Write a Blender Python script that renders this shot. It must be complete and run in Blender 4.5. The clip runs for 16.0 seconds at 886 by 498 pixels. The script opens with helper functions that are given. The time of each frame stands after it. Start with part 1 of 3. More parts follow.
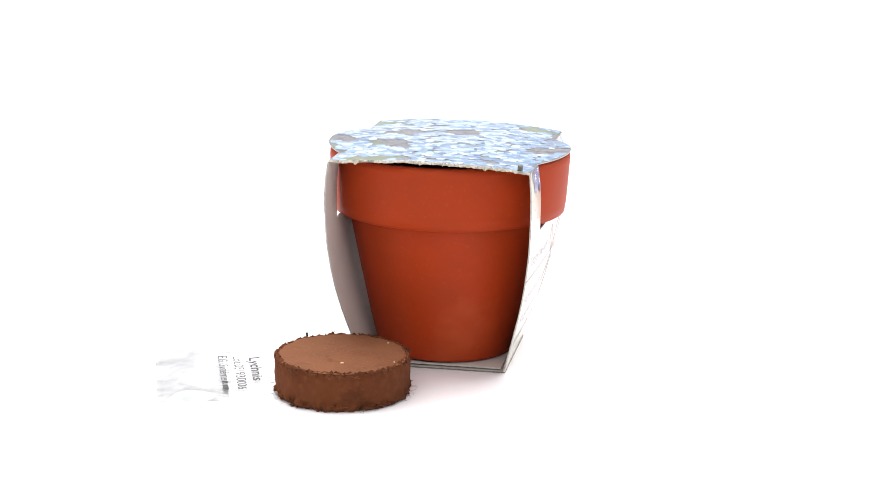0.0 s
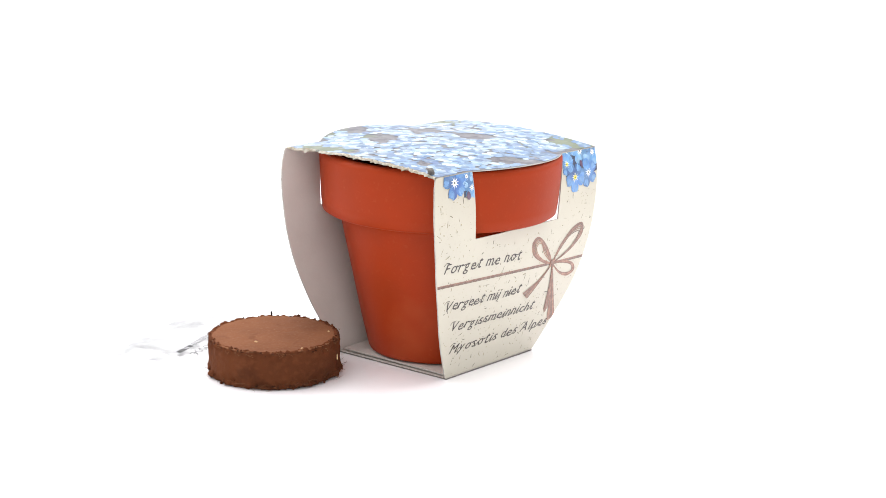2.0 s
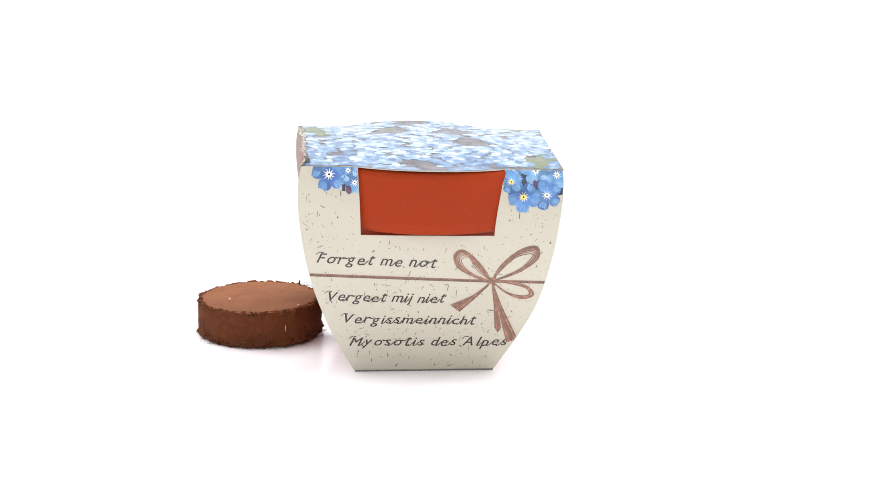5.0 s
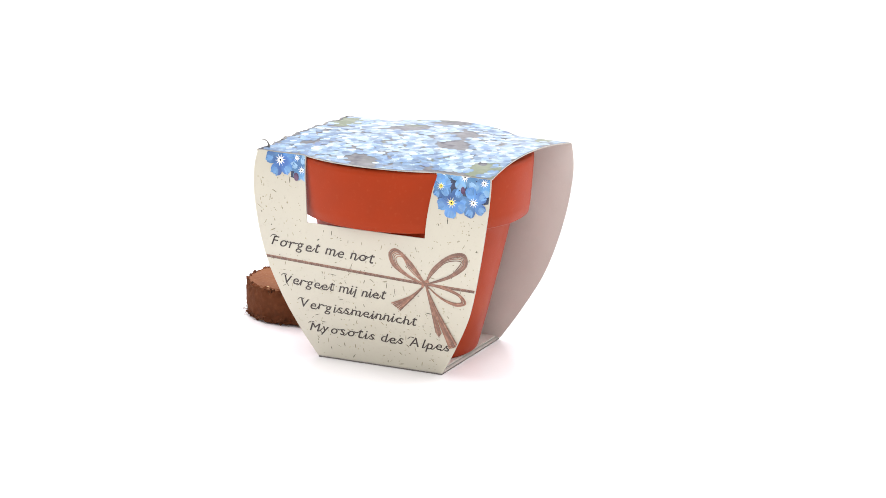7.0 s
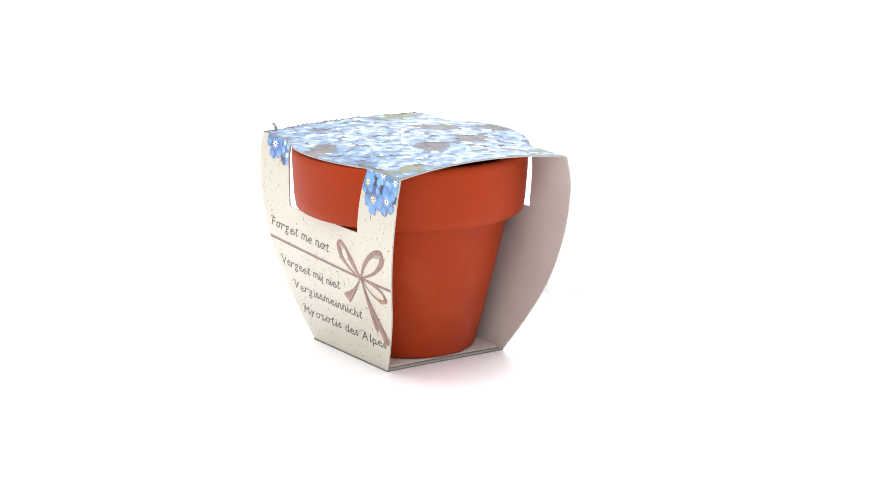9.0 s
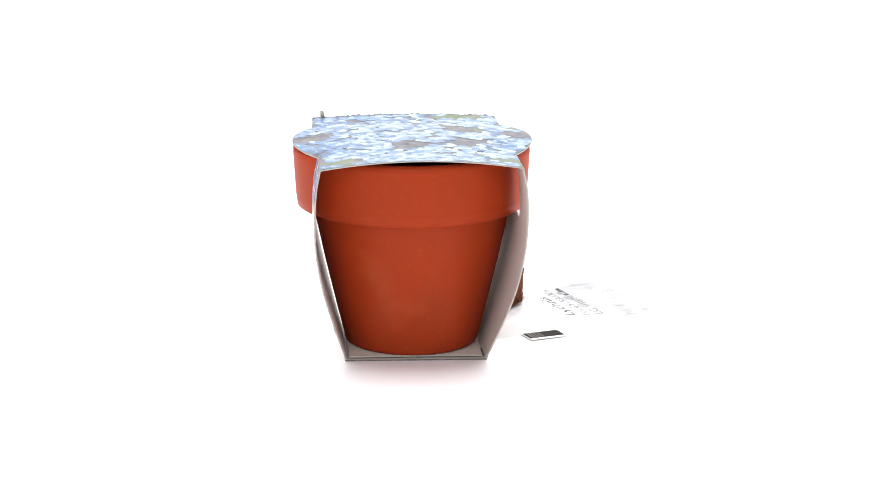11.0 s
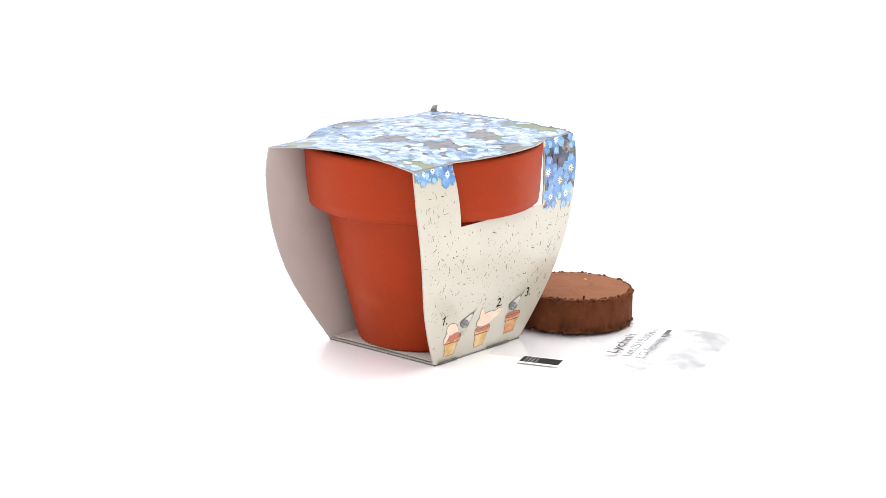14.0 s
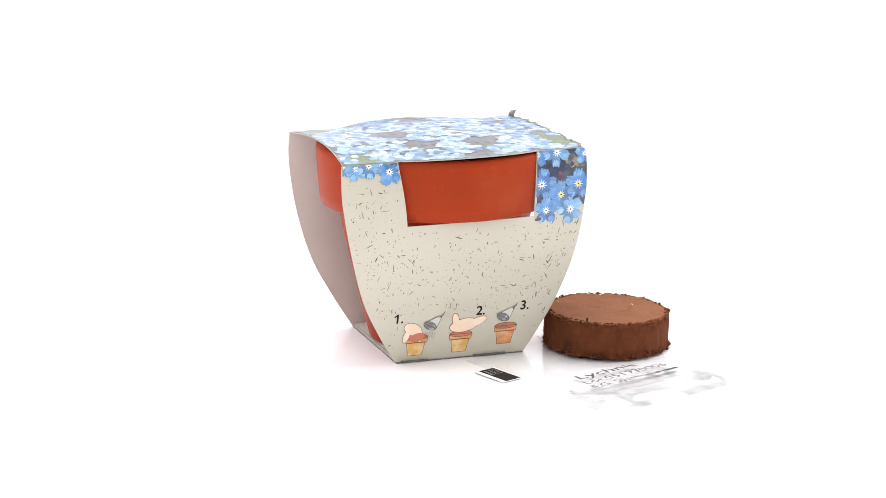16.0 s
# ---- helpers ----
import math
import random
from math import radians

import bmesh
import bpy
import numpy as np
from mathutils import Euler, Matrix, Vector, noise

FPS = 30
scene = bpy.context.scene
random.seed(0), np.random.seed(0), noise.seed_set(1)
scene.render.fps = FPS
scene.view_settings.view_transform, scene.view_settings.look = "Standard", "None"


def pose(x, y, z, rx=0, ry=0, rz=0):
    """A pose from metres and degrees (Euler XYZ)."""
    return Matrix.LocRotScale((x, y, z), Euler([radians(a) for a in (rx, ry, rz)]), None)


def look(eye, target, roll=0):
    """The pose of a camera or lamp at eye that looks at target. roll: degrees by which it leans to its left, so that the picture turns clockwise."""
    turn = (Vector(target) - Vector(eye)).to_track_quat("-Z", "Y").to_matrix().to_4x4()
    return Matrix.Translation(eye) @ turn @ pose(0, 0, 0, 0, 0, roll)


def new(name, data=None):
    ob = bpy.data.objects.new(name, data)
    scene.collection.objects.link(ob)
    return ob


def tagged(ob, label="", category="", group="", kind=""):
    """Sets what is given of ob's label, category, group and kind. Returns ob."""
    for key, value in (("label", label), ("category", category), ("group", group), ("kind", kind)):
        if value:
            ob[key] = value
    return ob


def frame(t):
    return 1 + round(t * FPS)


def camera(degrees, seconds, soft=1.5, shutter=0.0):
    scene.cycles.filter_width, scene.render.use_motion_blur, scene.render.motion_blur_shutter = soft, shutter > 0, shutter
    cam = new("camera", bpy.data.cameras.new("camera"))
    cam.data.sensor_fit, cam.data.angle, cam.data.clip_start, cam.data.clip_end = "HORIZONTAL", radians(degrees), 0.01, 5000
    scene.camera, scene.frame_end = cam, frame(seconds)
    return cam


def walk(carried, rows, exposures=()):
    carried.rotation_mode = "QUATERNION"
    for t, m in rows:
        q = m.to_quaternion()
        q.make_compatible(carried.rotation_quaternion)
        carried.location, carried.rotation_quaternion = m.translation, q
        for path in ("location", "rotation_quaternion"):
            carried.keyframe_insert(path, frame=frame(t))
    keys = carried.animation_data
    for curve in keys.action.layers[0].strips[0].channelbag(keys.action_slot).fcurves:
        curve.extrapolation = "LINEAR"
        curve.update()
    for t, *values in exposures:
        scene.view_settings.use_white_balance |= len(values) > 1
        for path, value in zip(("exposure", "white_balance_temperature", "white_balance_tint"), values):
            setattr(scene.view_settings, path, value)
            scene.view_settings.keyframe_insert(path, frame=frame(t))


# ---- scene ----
# A potted-plant gift on a slowly turning stand, before a still camera, in a white studio.
cam = camera(24.0, 16.0, soft=0.6)
VIEW = pose(0, -0.73, 0.21616, 90 - 13.859, 0, -0.336) @ pose(0, 0, 0, 0, 0, 0.827)
walk(cam, [(0.0, VIEW), (16.0, VIEW)], exposures=[(0.0, 0.2), (16.0, 0.2)])

TURN = -15.0  # degrees in a second, about the world's z axis
MM = 0.001

# ---------------------------------------------------------------- light
world = bpy.data.worlds.new("studio")
scene.world = world
world.use_nodes = True
world.node_tree.nodes["Background"].inputs[0].default_value = (1.0, 0.985, 0.99, 1)
world.node_tree.nodes["Background"].inputs[1].default_value = 0.5


def softbox(name, eye, target, sx, sy, watts, colour=(1, 1, 1)):
    data = bpy.data.lights.new(name, "AREA")
    data.shape, data.size, data.size_y, data.energy, data.color = "RECTANGLE", sx, sy, watts, colour
    ob = new(name, data)
    ob.matrix_world = look(eye, target)
    return ob


softbox("softbox_top", (0.0, 0.42, 1.3), (0, 0.12, 0), 1.7, 1.6, 31.0)
softbox("softbox_left", (-1.0, 0.1, 0.7), (0, 0, 0.03), 0.8, 0.9, 5.4)
softbox("softbox_right", (0.95, 0.38, 0.7), (0, 0, 0.03), 0.9, 1.0, 7.6)
softbox("softbox_front", (0.0, -1.2, 0.75), (0, -0.05, 0.02), 1.1, 0.7, 5.4)


# ---------------------------------------------------------------- materials
def material(name, colour, rough=0.6, grains=(), bump=(), spec=0.5, coat=0.0, island=0.0, obj=0.0):
    """A principled material. grains: (scale, detail, colour, low, high) layers of noise; bump: (scale, strength) layers;
    island: spread of brightness from piece to piece."""
    m = bpy.data.materials.new(name)
    m.use_nodes = True
    nt = m.node_tree
    b = nt.nodes["Principled BSDF"]
    b.inputs["Roughness"].default_value = rough
    b.inputs["Specular IOR Level"].default_value = spec
    b.inputs["Coat Weight"].default_value = coat
    b.inputs["Coat Roughness"].default_value = 0.18
    tc = nt.nodes.new("ShaderNodeTexCoord")
    col = nt.nodes.new("ShaderNodeRGB")
    col.outputs[0].default_value = (*colour, 1)
    out = col.outputs[0]
    for scale, detail, c2, lo, hi in grains:
        n = nt.nodes.new("ShaderNodeTexNoise")
        n.inputs["Scale"].default_value, n.inputs["Detail"].default_value = scale, detail
        nt.links.new(tc.outputs["Object"], n.inputs["Vector"])
        r = nt.nodes.new("ShaderNodeMapRange")
        r.inputs["From Min"].default_value, r.inputs["From Max"].default_value = lo, hi
        nt.links.new(n.outputs["Fac"], r.inputs["Value"])
        mx = nt.nodes.new("ShaderNodeMix")
        mx.data_type = "RGBA"
        nt.links.new(r.outputs["Result"], mx.inputs["Factor"])
        nt.links.new(out, mx.inputs["A"])
        mx.inputs["B"].default_value = (*c2, 1)
        out = mx.outputs["Result"]
    if island or obj:
        hs = nt.nodes.new("ShaderNodeHueSaturation")
        g = nt.nodes.new("ShaderNodeNewGeometry") if island else nt.nodes.new("ShaderNodeObjectInfo")
        r = nt.nodes.new("ShaderNodeMapRange")
        k = island or obj
        r.inputs["To Min"].default_value, r.inputs["To Max"].default_value = 1 - k, 1 + k
        nt.links.new(g.outputs["Random Per Island" if island else "Random"], r.inputs["Value"])
        nt.links.new(r.outputs["Result"], hs.inputs["Value"])
        nt.links.new(out, hs.inputs["Color"])
        out = hs.outputs["Color"]
    nt.links.new(out, b.inputs["Base Color"])
    last = None
    for scale, strength in bump:
        n = nt.nodes.new("ShaderNodeTexNoise")
        n.inputs["Scale"].default_value, n.inputs["Detail"].default_value = scale, 6
        nt.links.new(tc.outputs["Object"], n.inputs["Vector"])
        bp = nt.nodes.new("ShaderNodeBump")
        bp.inputs["Strength"].default_value, bp.inputs["Distance"].default_value = strength, 0.0005
        nt.links.new(n.outputs["Fac"], bp.inputs["Height"])
        if last:
            nt.links.new(last, bp.inputs["Normal"])
        last = bp.outputs["Normal"]
    if last:
        nt.links.new(last, b.inputs["Normal"])
    return m


WHITE = material("white_sweep", (0.935, 0.915, 0.945), 0.14, [(3, 3, (0.92, 0.905, 0.925), 0.4, 0.8)], [(900, 0.03)])
TERRACOTTA = material("terracotta", (0.318, 0.0328, 0.0055), 0.5,
                      [(60, 5, (0.2795, 0.03182, 0.00645), 0.4, 0.75), (700, 3, (0.344, 0.0516, 0.01548), 0.6, 0.9), (22, 4, (0.344, 0.05332, 0.01462), 0.58, 0.72)],
                      [(90, 0.10), (1200, 0.06)], spec=0.11)
LACQUER = 0.8  # the gloss varnish over all of the print
CREAM = material("printed_cream_paper", (0.513, 0.479, 0.383), 0.42,
                 [(45, 4, (0.4916, 0.4617, 0.3762), 0.4, 0.8), (900, 3, (0.4703, 0.4275, 0.342), 0.6, 0.8)], [(500, 0.04)], coat=LACQUER)
BOARD = material("raw_grey_board", (0.603, 0.558, 0.522), 0.7, [(80, 5, (0.558, 0.513, 0.477), 0.4, 0.8), (1500, 2, (0.612, 0.576, 0.5355), 0.55, 0.9)],
                 [(700, 0.08)], spec=0.3)
EDGE = material("cut_board_edge", (0.442, 0.4165, 0.3825), 0.8, [(900, 4, (0.2805, 0.255, 0.2295), 0.45, 0.8)])
# Near-black board: the shade under the base and tabs is put into its colour.
DARK_EDGE = material("shade_tinted_board_edge", (0.12, 0.11, 0.10), 0.8, [(900, 4, (0.22, 0.20, 0.18), 0.45, 0.8)])
TORN = material("torn_paper_fibre", (0.43, 0.40, 0.335), 0.85, [(420, 4, (0.357, 0.306, 0.221), 0.48, 0.66), (180, 3, (0.204, 0.2125, 0.187), 0.58, 0.7)], [(1500, 0.3)])
SHRED = material("printed_torn_shred", (0.15, 0.14, 0.13), 0.7, [(500, 4, (0.34, 0.32, 0.28), 0.5, 0.7)])
FOLIAGE = material("printed_foliage", (0.096, 0.096, 0.105), 0.36,
                   [(38, 3, (0.084, 0.114, 0.054), 0.56, 0.66), (260, 3, (0.144, 0.147, 0.162), 0.5, 0.7), (220, 2, (0.03, 0.03, 0.051), 0.54, 0.68)], coat=0.3)
LEAF = material("printed_green_leaf", (0.1054, 0.1364, 0.0744), 0.45, [(120, 3, (0.1612, 0.186, 0.124), 0.45, 0.7), (400, 3, (0.0744, 0.093, 0.062), 0.55, 0.75)], coat=0.3)
SHADE_LEAF = material("printed_dark_leaves", (0.035, 0.045, 0.085), 0.4, [(150, 4, (0.07, 0.10, 0.06), 0.45, 0.7), (300, 3, (0.09, 0.10, 0.22), 0.5, 0.8)], spec=0.25, coat=LACQUER)
PETAL = material("printed_blue_petal", (0.0585, 0.171, 0.414), 0.38, [(220, 3, (0.135, 0.306, 0.558), 0.4, 0.7), (130, 2, (0.0405, 0.099, 0.297), 0.54, 0.72)],
                 island=0.3, coat=LACQUER)
PALE = material("printed_pale_petal", (0.145, 0.245, 0.375), 0.42, [(220, 3, (0.32, 0.41, 0.49), 0.38, 0.64), (130, 2, (0.16, 0.235, 0.375), 0.55, 0.8)],
                island=0.3, coat=0.55)
SKY_PETAL = material("printed_sky_petal", (0.099, 0.252, 0.477), 0.36, [(220, 3, (0.207, 0.387, 0.585), 0.4, 0.7), (130, 2, (0.072, 0.171, 0.432), 0.55, 0.8)], island=0.25, coat=LACQUER)
MID_PETAL = material("printed_mid_petal", (0.075, 0.16, 0.305), 0.42, [(220, 3, (0.18, 0.29, 0.41), 0.4, 0.7), (130, 2, (0.06, 0.115, 0.27), 0.55, 0.8)], island=0.3, coat=0.55)
MILK_PETAL = material("printed_milky_petal", (0.32, 0.41, 0.49), 0.42, [(220, 3, (0.47, 0.53, 0.58), 0.4, 0.7)], island=0.2, coat=0.55)
LIGHT_VEIN = material("printed_light_vein", (0.108, 0.261, 0.522), 0.4, [(260, 3, (0.198, 0.378, 0.612), 0.4, 0.7)], island=0.25, coat=LACQUER)
SKY_VEIN = material("printed_sky_vein", (0.216, 0.387, 0.594), 0.4, [(260, 3, (0.324, 0.495, 0.666), 0.4, 0.7)], island=0.2, coat=LACQUER)
BUD = material("printed_purple_bud", (0.06, 0.025, 0.07), 0.45, [(500, 3, (0.13, 0.06, 0.12), 0.4, 0.7)], coat=LACQUER)
WILTED = material("printed_wilted_leaf", (0.12, 0.11, 0.11), 0.5, [(320, 4, (0.30, 0.27, 0.25), 0.5, 0.62), (150, 3, (0.05, 0.05, 0.07), 0.55, 0.7)], coat=LACQUER)
STRAW_STAR = material("printed_straw_star", (0.85, 0.80, 0.50), 0.4)
STAR = material("printed_white_star", (0.86, 0.86, 0.84), 0.4)
YOLK = material("printed_yellow_eye", (0.83, 0.66, 0.12), 0.4)
INK = material("brown_black_ink", (0.022, 0.012, 0.008), 0.5, [(900, 2, (0.04, 0.026, 0.018), 0.5, 0.8)], spec=0.2, coat=1.0)
BLACK = material("black_ink", (0.02, 0.016, 0.015), 0.7, spec=0.15)
RAFFIA = material("printed_raffia", (0.172, 0.06708, 0.0344), 0.5, [(600, 3, (0.2838, 0.1333, 0.0774), 0.45, 0.7)], obj=0.5, coat=LACQUER)
FIBRE = material("printed_straw_fleck", (0.21, 0.18, 0.105), 0.5, [(400, 2, (0.12, 0.11, 0.065), 0.4, 0.7)], island=0.8, coat=LACQUER)
FAINT_FIBRE = material("printed_faint_fleck", (0.36, 0.32, 0.215), 0.5, [(400, 2, (0.29, 0.265, 0.18), 0.4, 0.7)], island=0.3, coat=LACQUER)
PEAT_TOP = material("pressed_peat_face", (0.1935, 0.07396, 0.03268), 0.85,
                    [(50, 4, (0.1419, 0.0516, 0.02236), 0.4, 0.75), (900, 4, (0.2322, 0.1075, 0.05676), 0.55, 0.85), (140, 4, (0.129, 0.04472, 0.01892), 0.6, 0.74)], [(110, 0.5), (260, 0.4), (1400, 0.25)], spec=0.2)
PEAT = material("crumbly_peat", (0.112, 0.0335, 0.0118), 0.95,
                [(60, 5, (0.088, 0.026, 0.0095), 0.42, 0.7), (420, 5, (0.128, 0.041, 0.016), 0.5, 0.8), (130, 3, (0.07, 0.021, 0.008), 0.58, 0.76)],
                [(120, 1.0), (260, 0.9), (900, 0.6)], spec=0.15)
PEAT_DARK = material("dark_peat_crumb", (0.07, 0.023, 0.01), 0.95, [(400, 3, (0.13, 0.05, 0.025), 0.5, 0.7)], spec=0.1, island=0.5)
COIR = material("coir_fibre", (0.16, 0.075, 0.035), 0.8, island=0.5, spec=0.2)
STRAW = material("straw_chip", (0.62, 0.43, 0.22), 0.7)
PRINT_OCHRE = material("printed_ochre", (0.66, 0.37, 0.11), 0.5, [(300, 3, (0.76, 0.55, 0.27), 0.4, 0.65)])
PRINT_CLAY = material("printed_clay", (0.62, 0.25, 0.09), 0.5, [(300, 3, (0.72, 0.40, 0.19), 0.4, 0.65)])
PRINT_EARTH = material("printed_red_earth", (0.52, 0.16, 0.10), 0.5)
PRINT_PEACH = material("printed_peach", (0.82, 0.60, 0.45), 0.5, [(250, 3, (0.84, 0.68, 0.54), 0.4, 0.7)])
PRINT_GREY = material("printed_grey", (0.17, 0.17, 0.165), 0.5, [(500, 2, (0.42, 0.42, 0.41), 0.5, 0.65)])
PRINT_STEEL = material("printed_pale_grey", (0.58, 0.565, 0.52), 0.5)
SACHET_INK = material("faded_grey_print", (0.035, 0.035, 0.038), 0.6, [(500, 3, (0.09, 0.09, 0.09), 0.5, 0.7)])
GREYTEXT = material("grey_print", (0.07, 0.07, 0.07), 0.6)
LABEL_WHITE = material("white_label_paper", (0.86, 0.86, 0.86), 0.5)


def film_material(name, clear, crease=None):
    """Thin clear wrapping film: passes most light straight, with a glossy skin."""
    m = bpy.data.materials.new(name)
    m.use_nodes = True
    nt = m.node_tree
    nt.nodes.remove(nt.nodes["Principled BSDF"])
    tr, gl, mix, lw, k = (nt.nodes.new(n) for n in ("ShaderNodeBsdfTransparent", "ShaderNodeBsdfGlossy", "ShaderNodeMixShader",
                                                  "ShaderNodeLayerWeight", "ShaderNodeMath"))
    tr.inputs[0].default_value = (*clear, 1)
    if crease:
        tc, n, r = (nt.nodes.new(q) for q in ("ShaderNodeTexCoord", "ShaderNodeTexNoise", "ShaderNodeMapRange"))
        n.inputs["Scale"].default_value, n.inputs["Detail"].default_value, n.inputs["Distortion"].default_value = 55, 3, 1.5
        r.inputs["From Min"].default_value, r.inputs["From Max"].default_value = 0.42, 0.66
        mx = nt.nodes.new("ShaderNodeMix")
        mx.data_type = "RGBA"
        mx.inputs["A"].default_value, mx.inputs["B"].default_value = (*clear, 1), (*crease, 1)
        nt.links.new(tc.outputs["Object"], n.inputs["Vector"])
        nt.links.new(n.outputs["Fac"], r.inputs["Value"])
        nt.links.new(r.outputs["Result"], mx.inputs["Factor"])
        nt.links.new(mx.outputs["Result"], tr.inputs[0])
    gl.inputs["Roughness"].default_value = 0.15
    gl.inputs[0].default_value = (0.95, 0.95, 0.95, 1)
    lw.inputs["Blend"].default_value = 0.25
    k.operation = "MULTIPLY"
    k.inputs[1].default_value = 0.3
    nt.links.new(lw.outputs["Facing"], k.inputs[0])
    nt.links.new(k.outputs[0], mix.inputs[0])
    nt.links.new(tr.outputs[0], mix.inputs[1])
    nt.links.new(gl.outputs[0], mix.inputs[2])
    nt.links.new(mix.outputs[0], nt.nodes["Material Output"].inputs[0])
    return m


FILM = film_material("clear_film", (0.985, 0.99, 0.987))
FOLDED = film_material("folded_film", (0.875, 0.88, 0.878), (0.69, 0.70, 0.695))
SEAL = film_material("sealed_film_edge", (0.84, 0.85, 0.85), (0.66, 0.675, 0.67))


# ---------------------------------------------------------------- small builders
def mesh_of(name, verts, faces, mats, index=None, smooth=False):
    me = bpy.data.meshes.new(name)
    me.from_pydata(verts, [], faces)
    for m in mats:
        me.materials.append(m)
    if index:
        me.polygons.foreach_set("material_index", index)
    if smooth:
        me.polygons.foreach_set("use_smooth", [True] * len(faces))
    me.update()
    return me


def part(name, me, parent, label="", kind=""):
    ob = new(name, me)
    ob.parent = parent
    return tagged(ob, label=label, kind=kind)


def crisp(ob):
    """Keeps the cut edges of a bent sheet sharp."""
    e = ob.modifiers.new("crisp", "EDGE_SPLIT")
    e.split_angle = radians(40)


def curve_at(table, z):
    """Smooth value from a short table of (place, value)."""
    xs, ys = [a for a, _ in table], [b for _, b in table]
    z = min(max(z, xs[0]), xs[-1])
    i = max(0, min(len(xs) - 2, sum(1 for a in xs[1:-1] if a <= z)))
    slope = [0.0] * len(xs)
    for k in range(len(xs)):
        a, b = max(0, k - 1), min(len(xs) - 1, k + 1)
        slope[k] = (ys[b] - ys[a]) / (xs[b] - xs[a])
    h = xs[i + 1] - xs[i]
    s = (z - xs[i]) / h
    return ((2 * s**3 - 3 * s**2 + 1) * ys[i] + (s**3 - 2 * s**2 + s) * h * slope[i]
            + (3 * s**2 - 2 * s**3) * ys[i + 1] + (s**3 - s**2) * h * slope[i + 1])


def lathe(name, profile, steps, mats, wobble=0.0, oval=0.0):
    verts, faces = [], []
    for r, z in profile:
        for k in range(steps):
            a = 2 * math.pi * k / steps
            q = r * (1 + oval * math.cos(a - radians(60))**2 + wobble * noise.noise((math.cos(a) * 1.5, math.sin(a) * 1.5, z * 0.05)))
            verts.append((q * math.cos(a) * MM, q * math.sin(a) * MM, z * MM))
    n = len(profile)
    for j in range(n - 1):
        for k in range(steps):
            k2 = (k + 1) % steps
            faces.append((j * steps + k, j * steps + k2, (j + 1) * steps + k2, (j + 1) * steps + k))
    faces.append(tuple(reversed(range(steps))))
    faces.append(tuple((n - 1) * steps + k for k in range(steps)))
    return mesh_of(name, verts, faces, mats, smooth=True)


# ---------------------------------------------------------------- the white floor and sweep
def build_sweep():
    """A table-top floor sheet that curves up into a wall behind."""
    prof = [(-1.3, 0.0), (-0.8, 0.0), (-0.3, 0.0), (0.2, 0.0), (0.7, 0.0), (1.2, 0.0), (1.6, 0.0)]
    prof += [(1.6 + 0.45 * math.sin(radians(a)), 0.45 - 0.45 * math.cos(radians(a))) for a in range(6, 91, 6)]
    prof += [(2.05, 0.7), (2.05, 1.0)]
    xs = [-1.0 + 0.1 * i for i in range(21)]
    verts = [(x, y, z) for y, z in prof for x in xs]
    n = len(xs)
    faces = [(j * n + i, j * n + i + 1, (j + 1) * n + i + 1, (j + 1) * n + i) for j in range(len(prof) - 1) for i in range(n - 1)]
    ob = new("floor", mesh_of("floor", verts, faces, [WHITE], smooth=True))
    tagged(ob, "seamless white studio floor that sweeps up behind", "floor", kind="structure")


build_sweep()

# ---------------------------------------------------------------- the terracotta pot
POT_PROFILE = [(22.6, 0.0), (23.8, 0.3), (24.3, 1.2), (27.0, 12), (31.2, 30), (34.4, 45), (35.1, 48.3), (35.6, 49.6), (36.8, 50.5),
               (39.9, 50.8), (40.8, 51.4), (41.3, 55), (41.9, 64), (42.2, 70.0), (42.1, 71.6), (41.3, 72.3), (38.6, 72.4), (37.6, 71.6),
               (36.8, 66), (34.6, 52), (31, 40), (26.5, 18), (23, 6), (4, 5.2)]


def build_pot():
    pot = new("flower_pot", None)
    tagged(pot, "matt terracotta flower pot standing in a printed card sleeve", "flower pot")
    cut = 8
    part("body", lathe("body", POT_PROFILE[:cut + 1] + [(33.0, 50.4), (30.5, 40), (26.5, 18), (23, 6), (4, 5.2)], 96, [TERRACOTTA], 0.004), pot)
    part("rim", lathe("rim", [(34.2, 51.4), (36.8, 50.55)] + POT_PROFILE[9:20], 96, [TERRACOTTA], 0.004, 0.02), pot)
    return pot


# ---------------------------------------------------------------- the card sleeve round it
CY = -4.2
BOW = [(0, 24.9), (12, 28.6), (30, 33.6), (45, 36.0), (57, 36.4), (67, 35.9), (74.6, 34.6)]
LEFT = {1: [(0, -28.9), (11, -35.0), (22, -40.0), (39, -45.6), (59, -48.8), (70, -48.7), (74.6, -47.6)],
        -1: [(0, -28.9), (11, -34.6), (22, -39.4), (39, -44.6), (59, -47.6), (70, -47.9), (74.6, -47.0)]}
RIGHT = {1: [(0, 19.4), (11, 26.0), (25, 33.0), (43, 37.9), (61, 40.7), (70, 41.2), (74.6, 41.0)],
         -1: [(0, 19.6), (11, 26.6), (25, 33.9), (43, 39.3), (61, 42.6), (70, 42.9), (74.6, 42.5)]}
WIN_L = [(0, -27.4), (51.8, -27.7), (74.6, -28.7)]
WIN_R = {1: [(0, 17.3), (51.8, 17.8), (74.6, 21.1)], -1: [(0, 18.9), (51.8, 19.5), (74.6, 22.5)]}
WIN_Z = {1: 51.4, -1: 52.1}
TOP_Z = 74.6


SLACK = [(-48, 0.76), (-25, 0.9), (0, 1.0), (22, 1.03), (42, 1.02)]


def lift(y):
    """The torn end of the sleeve stands a little higher."""
    return 1.0 * max(-0.9, min(1.0, (5 - y) / 47))


